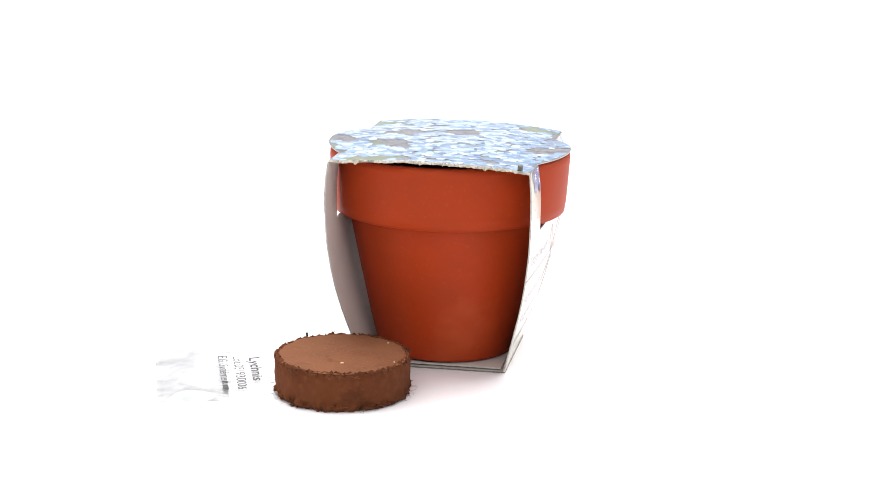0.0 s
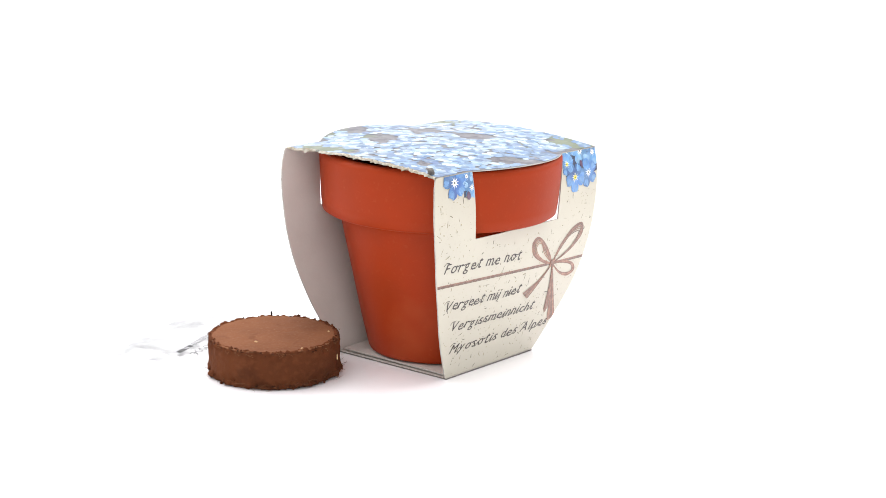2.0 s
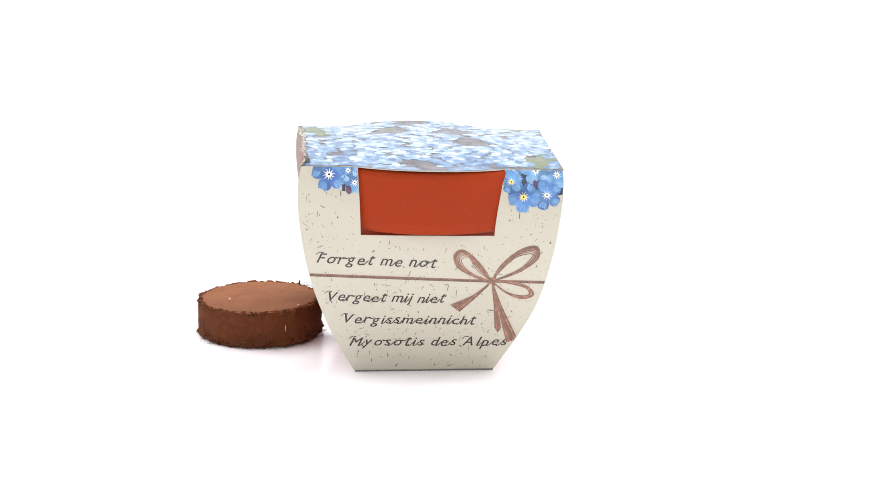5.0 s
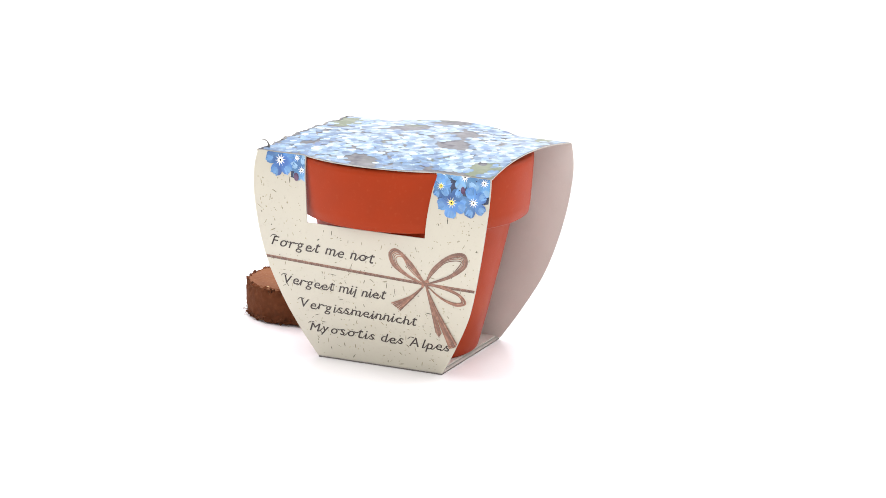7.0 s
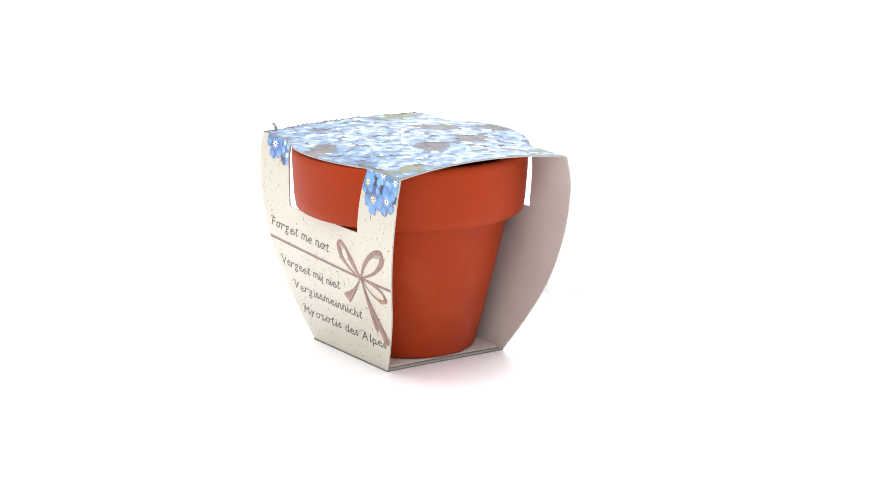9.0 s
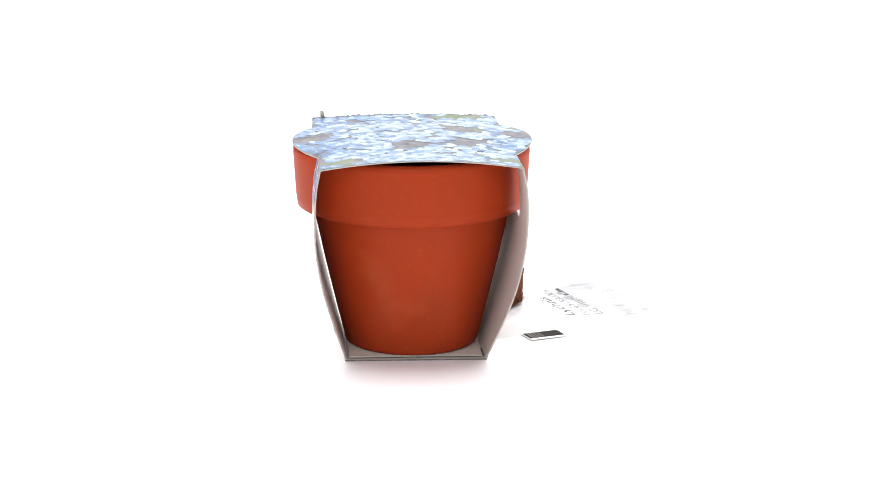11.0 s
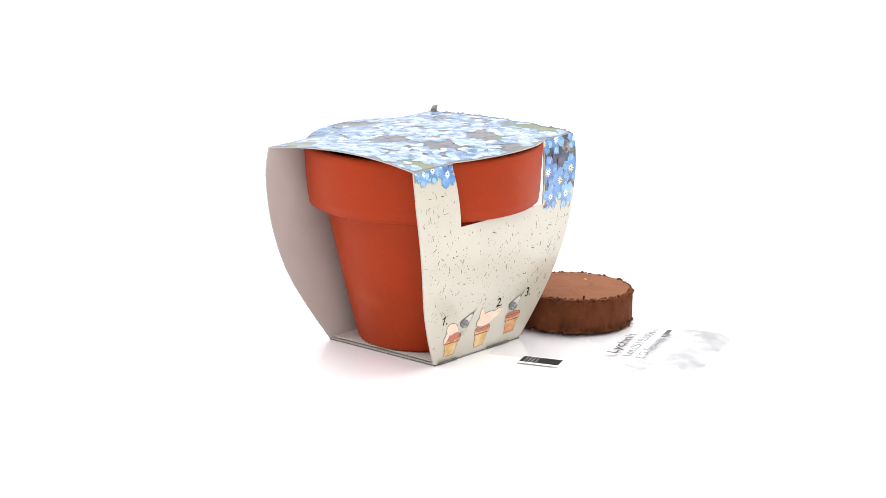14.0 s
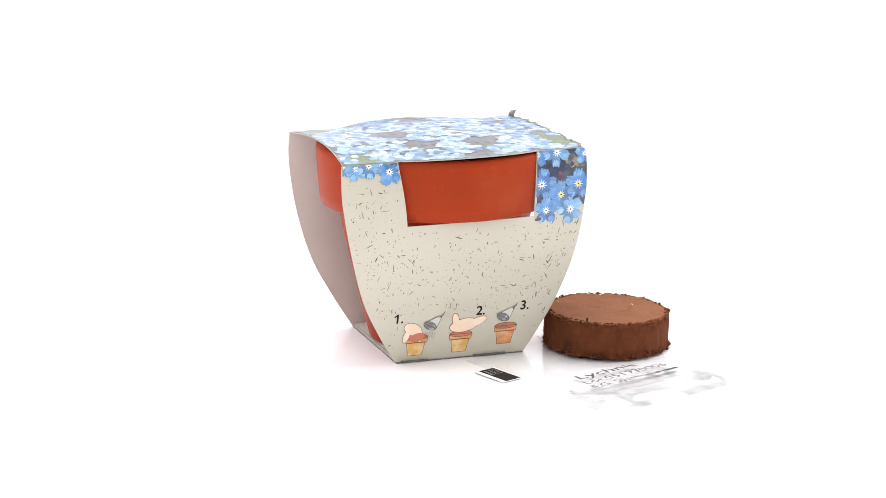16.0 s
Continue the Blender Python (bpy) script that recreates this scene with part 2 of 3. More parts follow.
def panel_point(side, y, z, off=0.0):
    """A point of a side panel: y across in the sleeve's plan, z up, off out of its face, in millimetres.
    The card bellies out less towards its free ends."""
    flat = 24.9 + (34.6 - 24.9) * z / TOP_Z
    return Vector(((side * (flat + (curve_at(BOW, z) - flat) * curve_at(SLACK, y) + off) + 0.5 * z / TOP_Z) * MM, (y - CY) * MM, (z + (lift(y) - 0.4 * side) * (z / TOP_Z)**2) * MM))


def build_panel(side, name, label, parent):
    zs = [0.58 + (WIN_Z[side] - 0.58) * k / 26 for k in range(27)] + [WIN_Z[side] + (TOP_Z - WIN_Z[side]) * k / 14 for k in range(1, 15)]
    verts, faces, rows = [], [], []
    for z in zs:
        a, d = curve_at(LEFT[side], z), curve_at(RIGHT[side], z)
        b, c = curve_at(WIN_L, z), curve_at(WIN_R[side], z)
        if z < WIN_Z[side]:
            f = max(0.0, min(1.0, z / WIN_Z[side]))
            b, c = max(b, a + 3 + 14 * f), min(c, d - 3 - 14 * f)
        ys = [a + (b - a) * k / 6 for k in range(6)] + [b + (c - b) * k / 12 for k in range(12)] + [c + (d - c) * k / 6 for k in range(7)]
        rows.append(len(verts))
        verts += [panel_point(side, y, z) for y in ys]
    n = 25
    for j in range(len(zs) - 1):
        for i in range(n - 1):
            if zs[j] >= WIN_Z[side] - 1e-6 and 6 <= i < 18:
                continue
            q = (rows[j] + i, rows[j] + i + 1, rows[j + 1] + i + 1, rows[j + 1] + i)
            faces.append(q if side > 0 else q[::-1])
    ob = part(name, mesh_of(name, verts, faces, [CREAM, BOARD, EDGE], smooth=True), parent, label)
    s = ob.modifiers.new("card", "SOLIDIFY")
    s.thickness, s.offset, s.material_offset, s.material_offset_rim = 0.5 * MM, -1, 1, 2
    crisp(ob)
    return ob


LID_R = 42.8


def lid_half(y):
    d = LID_R**2 - (y + 3.9)**2
    return max(34.5, math.sqrt(d) if d > 0 else 0)


def lid_z(x, y):
    u = min(1.0, abs(x) / 35.0)
    w = max(0.0, 1 - ((y + 3.9) / 27.0)**2)
    return TOP_Z + 0.1 + lift(y) - 0.4 * x / 34.5 + (1.4 + 1.2 * max(0.0, y / 42)) * (1 - u * u) + (0.95 - 0.2 * max(-1.0, min(1.0, x / 35.0))) * w


def lid_point(x, y, off=0.0):
    return Vector(((x + 0.5) * MM, (y - CY) * MM, (lid_z(x, y) + off) * MM))


def lid_ends(x):
    """Where the card's torn end and its cut end lie, at x across."""
    u = x / 35.0
    torn = -46.6 + 1.5 * noise.noise((x * 0.16, 3.1, 0)) + 0.9 * noise.noise((x * 0.7, 8.2, 0)) + 1.2 * (1 - u * u)
    return torn, 41.8 - 0.45 * u - 1.9 * (1 - min(1.0, u * u))


def build_lid(parent):
    nx, ny = 44, 64
    verts, faces = [], []
    for j in range(ny + 1):
        for i in range(nx + 1):
            f = 2 * i / nx - 1
            lo, hi = lid_ends(f * 34.5)
            y = lo + (hi - lo) * j / ny
            x = f * lid_half(y)
            verts.append(lid_point(x, y))
    n = nx + 1
    for j in range(ny):
        for i in range(nx):
            faces.append((j * n + i, j * n + i + 1, (j + 1) * n + i + 1, (j + 1) * n + i))
    lid = part("lid", mesh_of("lid", verts, faces, [FOLIAGE, BOARD, EDGE], smooth=True), parent,
               "card top printed with pale blue forget-me-not blossom, torn along one end")
    s = lid.modifiers.new("card", "SOLIDIFY")
    s.thickness, s.offset, s.material_offset, s.material_offset_rim = 0.4 * MM, -1, 1, 2
    crisp(lid)
    return lid


def build_torn_fringe(lid):
    """The pale, ragged lip of fibre along the torn end."""
    verts, faces = [], []
    steps = 150
    for k in range(steps + 1):
        x = -34.4 + 68.8 * k / steps
        lo = lid_ends(x)[0]
        out = 0.5 + 1.4 * abs(noise.noise((x * 0.9, 1.3, 4))) + 0.8 * noise.noise((x * 2.7, 1.3, 9))
        rise = 1.3 * noise.noise((x * 0.5, 5, 2)) + 0.7 * noise.noise((x * 2.1, 5, 2))
        verts += [lid_point(x, lo + 0.5, 0.10), lid_point(x, lo - 0.3 * out, 0.15 + 0.5 * abs(rise)), lid_point(x, lo - out, rise - 0.3),
                  lid_point(x, lo + 0.1, -0.75)]
    for k in range(steps):
        for m in range(3):
            a = 4 * k + m
            faces.append((a, a + 4, a + 5, a + 1))
    part("torn_edge", mesh_of("torn_edge", verts, faces, [TORN, FOLIAGE], [1 if k % 3 == 0 else 0 for k in range(len(faces))]), lid, "ragged cream paper fibre along a tear")
    verts, faces = [], []
    for k in range(7):
        f = k / 6
        up, back = 2.4 * math.sin(f * 1.9), 1.4 * (1 - math.cos(f * 2.3))
        wide = 1.4 - 0.6 * f
        for s in (-wide, wide):
            verts += [lid_point(30.6 + s * 0.6 + 0.5 * f, -45.6 - back + s * 0.5, up + 0.1), lid_point(30.6 + s * 0.6 + 0.5 * f, -45.1 - back + s * 0.5, up + 0.25)]
    for k in range(6):
        a = 4 * k
        for q in ((0, 2, 6, 4), (1, 5, 7, 3), (0, 4, 5, 1), (2, 3, 7, 6)):
            faces.append(tuple(a + i for i in q))
    part("curled_shred", mesh_of("curled_shred", verts, faces, [SHRED]), lid, "small curled dark shred of torn card")


def flower_shapes(cx, cy, r, turn, rng, base, pale=False):
    """One printed blossom as flat outlines: (points, height, material slot). Slots: 0 petal, 1 star, 2 eye, 3 dot."""
    shapes = []
    for k in range(5):
        a = turn + k * 2 * math.pi / 5 + rng.uniform(-0.08, 0.08)
        ln, wd = r * rng.uniform(0.9, 1.08), r * rng.uniform(0.33, 0.42)
        pts = []
        for s in range(12):
            b = 2 * math.pi * s / 12
            px = ln * (0.56 + 0.44 * math.cos(b)) + (-0.05 * ln if s == 0 else 0)
            py = wd * math.sin(b) * (1.0 + 0.25 * math.cos(b))
            pts.append((cx + px * math.cos(a) - py * math.sin(a), cy + px * math.sin(a) + py * math.cos(a)))
        shapes.append((pts, base + 0.00015 * k, 0))
    star = []
    for s in range(20):
        rr = r * (0.36 if s % 2 == 0 else 0.12)
        b = turn + math.pi / 10 * s + 0.3
        star.append((cx + rr * math.cos(b), cy + rr * math.sin(b)))
    shapes.append((star, base + 0.002, 1))
    for rr, slot, up in ((0.15, 2, 0.0026), (0.06, 3, 0.0032)):
        shapes.append(([(cx + r * rr * math.cos(b * 0.785), cy + r * rr * math.sin(b * 0.785)) for b in range(8)], base + up, slot))
    return shapes


def print_shapes(name, shapes, put, mats, flip=False):
    """Flat outlines laid on a surface by put(u, v, height)."""
    verts, faces, index = [], [], []
    for pts, up, slot in shapes:
        a = len(verts)
        mu, mv = sum(p[0] for p in pts) / len(pts), sum(p[1] for p in pts) / len(pts)
        verts.append(put(mu, mv, up))
        verts += [put(u, v, up) for u, v in pts]
        n = len(pts)
        for k in range(n):
            f = (a, a + 1 + k, a + 1 + (k + 1) % n)
            faces.append(f[::-1] if flip else f)
            index.append(slot)
    return mesh_of(name, verts, faces, mats, index)


PALE_MATS = [PALE, PALE, PALE, PALE, MID_PETAL, MILK_PETAL]


def lid_put(u, v, up):
    v = max(lid_ends(max(-34.4, min(34.4, u)))[0] + 0.1, min(lid_ends(max(-34.4, min(34.4, u)))[1] - 0.2, v))
    h = lid_half(v) - 0.15
    return lid_point(max(-h, min(h, u)), v, up)


LID_LEAVES = ((26.0, 34.0, 0.5), (-21.0, -41.0, 0.15), (-30.0, 33.0, -0.6))


def build_lid_print(lid):
    rng = random.Random(7)
    shapes, spots = [], []
    tries = 0
    while len(spots) < 240 and tries < 9000:
        tries += 1
        y = rng.uniform(-45, 39.5)
        h = lid_half(y) - 1.0
        x = rng.uniform(-h, h)
        if noise.noise((x * 0.055, y * 0.055, 1.7)) < -0.31:
            continue
        if y < -37 and x > -6 and rng.random() < 0.6:
            continue
        if x < 4.5 - h and abs(y + 6) < 24 and rng.random() < 0.75:
            continue
        if any((x - a)**2 + (y - b)**2 < 3.9**2 for a, b in spots):
            continue
        if any(((x - a) / 9.0)**2 + ((y - b) / 5.2)**2 < 1 for a, b, _ in LID_LEAVES):
            continue
        spots.append((x, y))
    for a, b, turn in LID_LEAVES:
        part("printed_leaf", print_shapes("printed_leaf", [(ellipse(a, b, 11.5, 6.6, turn, 24), 0.05, 0)], lid_put, [LEAF]), lid)
    for k, (x, y) in enumerate(spots):
        deep = x > 26 + rng.uniform(-8, 8) or (x > 5 and y < -30)
        flower = flower_shapes(x, y, rng.uniform(2.9, 4.2), rng.uniform(0, 6.3), rng, 0.04 + 0.0002 * k)
        light = rng.uniform(0.0, 0.5)
        for pts, up, slot in flower:
            if slot == 0:
                slot = 4 if rng.random() < (0.8 if deep else 0.25) else (5 if rng.random() < light else 0)
            shapes.append((pts, up, slot))
    part("blossom_print", print_shapes("blossom_print", shapes, lid_put, PALE_MATS), lid, "crowded pale blue blossom printed on card", "stuff")


def panel_put(side):
    def put(u, v, up):
        v = max(0.7, min(TOP_Z - 0.1, v))
        y = u * side
        lo, hi = curve_at(LEFT[side], v) + 0.3, curve_at(RIGHT[side], v) - 0.3
        y = max(lo, min(hi, y))
        if v > WIN_Z[side]:
            wl, wr = curve_at(WIN_L, v) - 0.25, curve_at(WIN_R[side], v) + 0.25
            if wl < y < wr:
                y = wl if y < (wl + wr) / 2 else wr
        return panel_point(side, y, v, up)
    return put


def build_corner_flowers(panel, side, spots, foliage, seed):
    rng = random.Random(seed)
    put = panel_put(side)
    for k, (u0, u1, v0) in enumerate(foliage):
        n, m = 16, 14
        verts, faces = [], []
        for j in range(m + 1):
            for i in range(n + 1):
                u = u0 + (u1 - u0) * i / n
                low = v0 + 1.6 * noise.noise((u * 0.5, seed, 0))
                verts.append(put(u, low + (TOP_Z - low) * j / m, 0.04))
        for j in range(m):
            for i in range(n):
                a = j * (n + 1) + i
                faces.append((a, a + 1, a + n + 2, a + n + 1))
        part("printed_leaves", mesh_of("printed_leaves", verts, faces, [SHADE_LEAF]), panel, "dark blue-green leaves printed on card")
    for k, (u, v, r, eye) in enumerate(spots):
        turn = rng.uniform(0, 6.3)
        sh = flower_shapes(u, v, r * (0.94 if side > 0 else 0.88), turn, rng, 0.06 + 0.012 * k)
        for j in range(5):
            a = turn + j * 2 * math.pi / 5
            for off, far, wide in ((0.0, 0.66, 0.10), (0.2, 0.72, 0.07), (-0.22, 0.70, 0.06)):
                c = far * r
                sh.append((ellipse(u + c * math.cos(a + off), v + c * math.sin(a + off), 0.22 * r, wide * r, a + off, 10), 0.0618 + 0.012 * k + 0.0001 * j, 4))
        mats = [PETAL if eye else SKY_PETAL, STRAW_STAR if eye > 1 else STAR, YOLK if eye > 1 else STAR, BLACK, LIGHT_VEIN if eye else SKY_VEIN]
        part("printed_flower", print_shapes("printed_flower", sh, put, mats), panel)


def build_buds(panel, side, spots):
    """Dark purple buds printed among the flowers."""
    for u, v, a, b in spots:
        part("printed_bud", print_shapes("printed_bud", [(ellipse(u, v, a, b, 0.2, 12), 0.28, 0)], panel_put(side), [BUD]), panel, "dark purple printed bud")


def text_mesh(name, body, size, shear, thin, put, mat, x=0.0, y=0.0, slope=0.0, width=None):
    """Lettering in the built-in face, laid on a surface by put(u, v, height)."""
    cu = bpy.data.curves.new(name, "FONT")
    cu.body, cu.size, cu.shear, cu.offset = body, size, shear, thin
    ob = bpy.data.objects.new(name, cu)
    scene.collection.objects.link(ob)
    bpy.context.view_layer.update()
    me = bpy.data.meshes.new_from_object(ob.evaluated_get(bpy.context.evaluated_depsgraph_get()))
    bpy.data.objects.remove(ob)
    bpy.data.curves.remove(cu)
    k = 1.0
    if width:
        xs = [v.co.x for v in me.vertices]
        k = width / (max(xs) - min(xs))
    for v in me.vertices:
        u, w = v.co.x * k, v.co.y
        v.co = put(x + u, y + w + slope * u, 0.06)
    me.materials.clear()
    me.materials.append(mat)
    me.name = name
    return me


def stroke(points, width):
    """A ribbon along a smooth line through points, as flat quads (outline shapes)."""
    out = []
    n = len(points)
    dense = []
    for i in range(n - 1):
        p0, p1, p2, p3 = points[max(0, i - 1)], points[i], points[i + 1], points[min(n - 1, i + 2)]
        for s in range(8):
            t = s / 8
            dense.append(tuple(0.5 * (2 * p1[a] + (p2[a] - p0[a]) * t + (2 * p0[a] - 5 * p1[a] + 4 * p2[a] - p3[a]) * t * t
                                      + (3 * p1[a] - p0[a] - 3 * p2[a] + p3[a]) * t**3) for a in (0, 1)))
    dense.append(points[-1])
    left, right = [], []
    for i, (x, y) in enumerate(dense):
        a, b = dense[max(0, i - 1)], dense[min(len(dense) - 1, i + 1)]
        d = math.hypot(b[0] - a[0], b[1] - a[1]) or 1
        nx, ny = -(b[1] - a[1]) / d * width / 2, (b[0] - a[0]) / d * width / 2
        left.append((x + nx, y + ny))
        right.append((x - nx, y - ny))
    return left, right


def ribbons(name, strokes, put, mat):
    verts, faces = [], []
    for k, (points, width) in enumerate(strokes):
        l, r = stroke(points, width)
        a = len(verts)
        up = 0.05 + 0.004 * k
        for p, q in zip(l, r):
            verts += [put(*p, up), put(*q, up)]
        for i in range(len(l) - 1):
            faces.append((a + 2 * i, a + 2 * i + 1, a + 2 * i + 3, a + 2 * i + 2))
    return mesh_of(name, verts, faces, [mat])


def glyph(letter, size, shear, thin):
    """One letter of the built-in face, flat: its points and faces."""
    cu = bpy.data.curves.new("glyph", "FONT")
    cu.body, cu.size, cu.shear, cu.offset, cu.resolution_u = letter, size, shear, thin, 5
    ob = new("glyph", cu)
    bpy.context.view_layer.update()
    me = bpy.data.meshes.new_from_object(ob.evaluated_get(bpy.context.evaluated_depsgraph_get()))
    got = [tuple(v.co) for v in me.vertices], [tuple(p.vertices) for p in me.polygons]
    bpy.data.objects.remove(ob)
    bpy.data.curves.remove(cu)
    bpy.data.meshes.remove(me)
    return got


def script_line(name, body, size, put, mat, x, y, slope, width, seed):
    """A line of slanted lettering written letter by letter, a little uneven, with thin pen strokes that join the small letters."""
    rng = random.Random(seed)
    lean, broad = 0.42, 1.06
    shapes = {c: glyph(c, size, 0.0, 0.0) for c in sorted(set(body)) if c != " "}
    wide = {c: broad * (max(p[0] for p in g[0]) - min(p[0] for p in g[0])) for c, g in shapes.items()}
    space = 0.30 * size * body.count(" ")
    gap = (width - space - sum(wide[c] for c in body if c != " ")) / (len(body) - 1 - body.count(" "))
    letters, at = [], 0.0
    for c in body:
        if c == " ":
            at += 0.30 * size
            continue
        lo = min(p[0] for p in shapes[c][0]) * broad
        letters.append((c, [(p[0] * broad, p[1]) for p in shapes[c][0]], shapes[c][1], at - lo, at, at + wide[c]))
        at += wide[c] + gap
    verts, quads = [], []

    def lay(u, v, up=0.06):
        u = u + lean * v
        return put(x + u, y + v + slope * u, up)

    for c, pts, faces, dx, _, _ in letters:
        hop, tilt, tall = rng.uniform(-0.04, 0.04) * size, rng.uniform(-0.05, 0.05), rng.uniform(0.94, 1.05) * (1.28 if c == "t" else 1.0)
        for again in (0, 1):  # the nib's breadth
            a = len(verts)
            verts += [lay(p[0] + dx + tilt * p[1] + 0.11 * again, p[1] * tall + hop - 0.03 * again, 0.06 + 0.006 * again) for p in pts]
            quads += [tuple(a + i for i in f) for f in faces]
    for (c, _, _, _, l0, r0), (d, _, _, _, l1, r1) in zip(letters, letters[1:]):
        if c in "yjgFVA" or not d.islower() or l1 - r0 > gap + 0.2 * size:
            continue
        if c in "or":
            path = [(r0 - 0.05 * size, 0.43 * size), (r0 + 0.4 * gap, 0.37 * size), (l1 + 0.04 * size, 0.42 * size)]
        else:
            path = [(r0 - 0.08 * size, 0.03 * size), (r0 + 0.35 * gap, 0.02 * size), (l1 + 0.02 * size, 0.30 * size)]
        left, right = stroke(path, 0.075 * size)
        a = len(verts)
        for p, q in zip(left, right):
            verts += [lay(*p, 0.063), lay(*q, 0.063)]
        quads += [(a + 2 * i, a + 2 * i + 1, a + 2 * i + 3, a + 2 * i + 2) for i in range(len(left) - 1)]
    for c, _, _, _, l0, r0 in letters:
        if c.isupper():  # the pen's lead-in to a capital
            left, right = stroke([(l0 - 0.26 * size, 0.52 * size), (l0 - 0.12 * size, 0.70 * size), (l0 + 0.10 * size, 0.70 * size), (l0 + 0.18 * size, 0.66 * size)], 0.055 * size)
            a = len(verts)
            for p, q in zip(left, right):
                verts += [lay(*p, 0.063), lay(*q, 0.063)]
            quads += [(a + 2 * i, a + 2 * i + 1, a + 2 * i + 3, a + 2 * i + 2) for i in range(len(left) - 1)]
    return mesh_of(name, verts, quads, [mat])


def build_fibres(panel, side, count, zone, seed, mat=FIBRE, lengths=(0.4, 0.5, 0.6, 0.8, 1.0, 1.3, 1.6, 2.0, 2.6)):
    rng = random.Random(seed)
    put = panel_put(side)
    verts, faces = [], []
    k = 0
    while k < count:
        v = rng.uniform(1.5, TOP_Z - 2)
        y = rng.uniform(-48, 41)
        if not (curve_at(LEFT[side], v) + 1.5 < y < curve_at(RIGHT[side], v) - 1.5) or (v > WIN_Z[side] - 2.2 and curve_at(WIN_L, v) - 2 < y < curve_at(WIN_R[side], v) + 2):
            continue
        u = y * side
        if not zone(u, v):
            continue
        ln = rng.choice(lengths) * rng.uniform(0.7, 1.25)
        wd = rng.uniform(0.2, 0.42) * (1.5 if ln < 0.7 else 1.0)
        a = rng.choice((0.0, math.pi / 2, math.pi / 2)) + rng.gauss(0, 0.45)
        bend = rng.choice((0.0, 0.0, 0.3)) * rng.uniform(-1, 1) * ln
        up = 0.03 + 0.00005 * k
        i = len(verts)
        for s, w in ((-0.5, 0.5), (0.0, 1.0), (0.5, 0.4)):
            cu, cv = s * ln, bend * (0.25 - s * s)
            for e in (-1, 1):
                du, dv = cu, cv + e * wd * w / 2
                verts.append(put(u + du * math.cos(a) - dv * math.sin(a), v + du * math.sin(a) + dv * math.cos(a), up))
        faces += [(i, i + 2, i + 3, i + 1), (i + 2, i + 4, i + 5, i + 3)]
        k += 1
    part("straw_print", mesh_of("straw_print", verts, faces, [mat]), panel, "brown straw flecks in cream paper", "stuff")


def build_front_print(panel):
    put = panel_put(1)
    lines = (("Forget me not", -42.6, 41.7, 40.2, -0.045, 5.2), ("Vergeet mij niet", -39.6, 27.7, 40.4, -0.025, 5.0),
             ("Vergissmeinnicht", -34.0, 19.2, 45.8, -0.02, 5.0), ("Myosotis des Alpes", -31.0, 10.4, 54.2, -0.012, 5.0))
    for k, (body, x, y, width, slope, size) in enumerate(lines):
        part("lettering", script_line("lettering", body, size, put, INK, x, y, slope, width, 40 + k), panel, "slanted brown-black pen lettering")
    band = [([(-47.5, 37.3 + d), (-20, 36.3 + d), (17, 34.9 + d), (40.5, 34.3 + d)], 0.34) for d in (-0.36, 0.0, 0.36)]
    for strand in band:
        part("raffia_cord", ribbons("raffia_cord", [strand], put, RAFFIA), panel)
    k = (17.4, 34.8)
    bow = []
    for d in (0, 0.45, 0.9, 1.4, 1.9, 2.6):
        w = 0.5 if d < 1.2 else 0.32
        bow.append(([k, (12.6 - d * 0.3, 42.0 - d), (7.2 + d * 0.8, 46.3 - d), (4.2 + d, 44.4 - d * 0.5), (5.6 + d * 0.8, 40.0 + d * 0.1), (11.6, 36.4 + d * 0.3), k], w))
        bow.append(([k, (20.4, 40.8 - d * 0.7), (26.8 - d * 0.5, 46.4 - d), (32.4 - d * 0.6, 47.6 - d), (32.9 - d, 43.2 - d * 0.1), (26.4, 38.2 + d * 0.35), k], w))
    for d in (0, 0.4, 1.0, 1.5):
        bow.append(([k, (23, 34.9 - d * 0.5), (29.8 - d * 0.5, 32.8 - d * 0.3), (32.0 - d, 29.6 + d * 0.2), (28 - d * 0.3, 28.2 + d * 0.7), (22.5, 30.4 + d * 0.3), k], 0.42))
    for d in (-2, -1.3, -0.6, 0, 0.7, 1.4, 2):
        bow.append(([k, (12.0 + d * 0.35, 29.6), (5.0 + d * 0.75, 24.6 - d * 0.6)], 0.46))
        bow.append(([k, (20.6 + d * 0.3, 25.0), (25.6 + d * 0.85, 11.6 + d * 0.3)], 0.54))
        bow.append(([k, (19.0 + d * 0.2, 26.0), (20.4 + d * 0.5, 15.0 + abs(d) * 0.8)], 0.40))
    bow += [([(16.2, 33.6), (17.2, 35.6), (18.8, 36.1)], 1.0), ([(16.6, 36.0), (17.6, 34.6), (18.6, 33.4)], 0.9)]
    for i, strand in enumerate(bow):
        part("raffia_strand", ribbons("raffia_strand", [strand], lambda u, v, up, i=i: put(u, v, up + 0.004 * i), RAFFIA), panel)


def ellipse(cx, cy, a, b, turn=0.0, n=16):
    return [(cx + a * math.cos(t) * math.cos(turn) - b * math.sin(t) * math.sin(turn), cy + a * math.cos(t) * math.sin(turn) + b * math.sin(t) * math.cos(turn))
            for t in (2 * math.pi * k / n for k in range(n))]


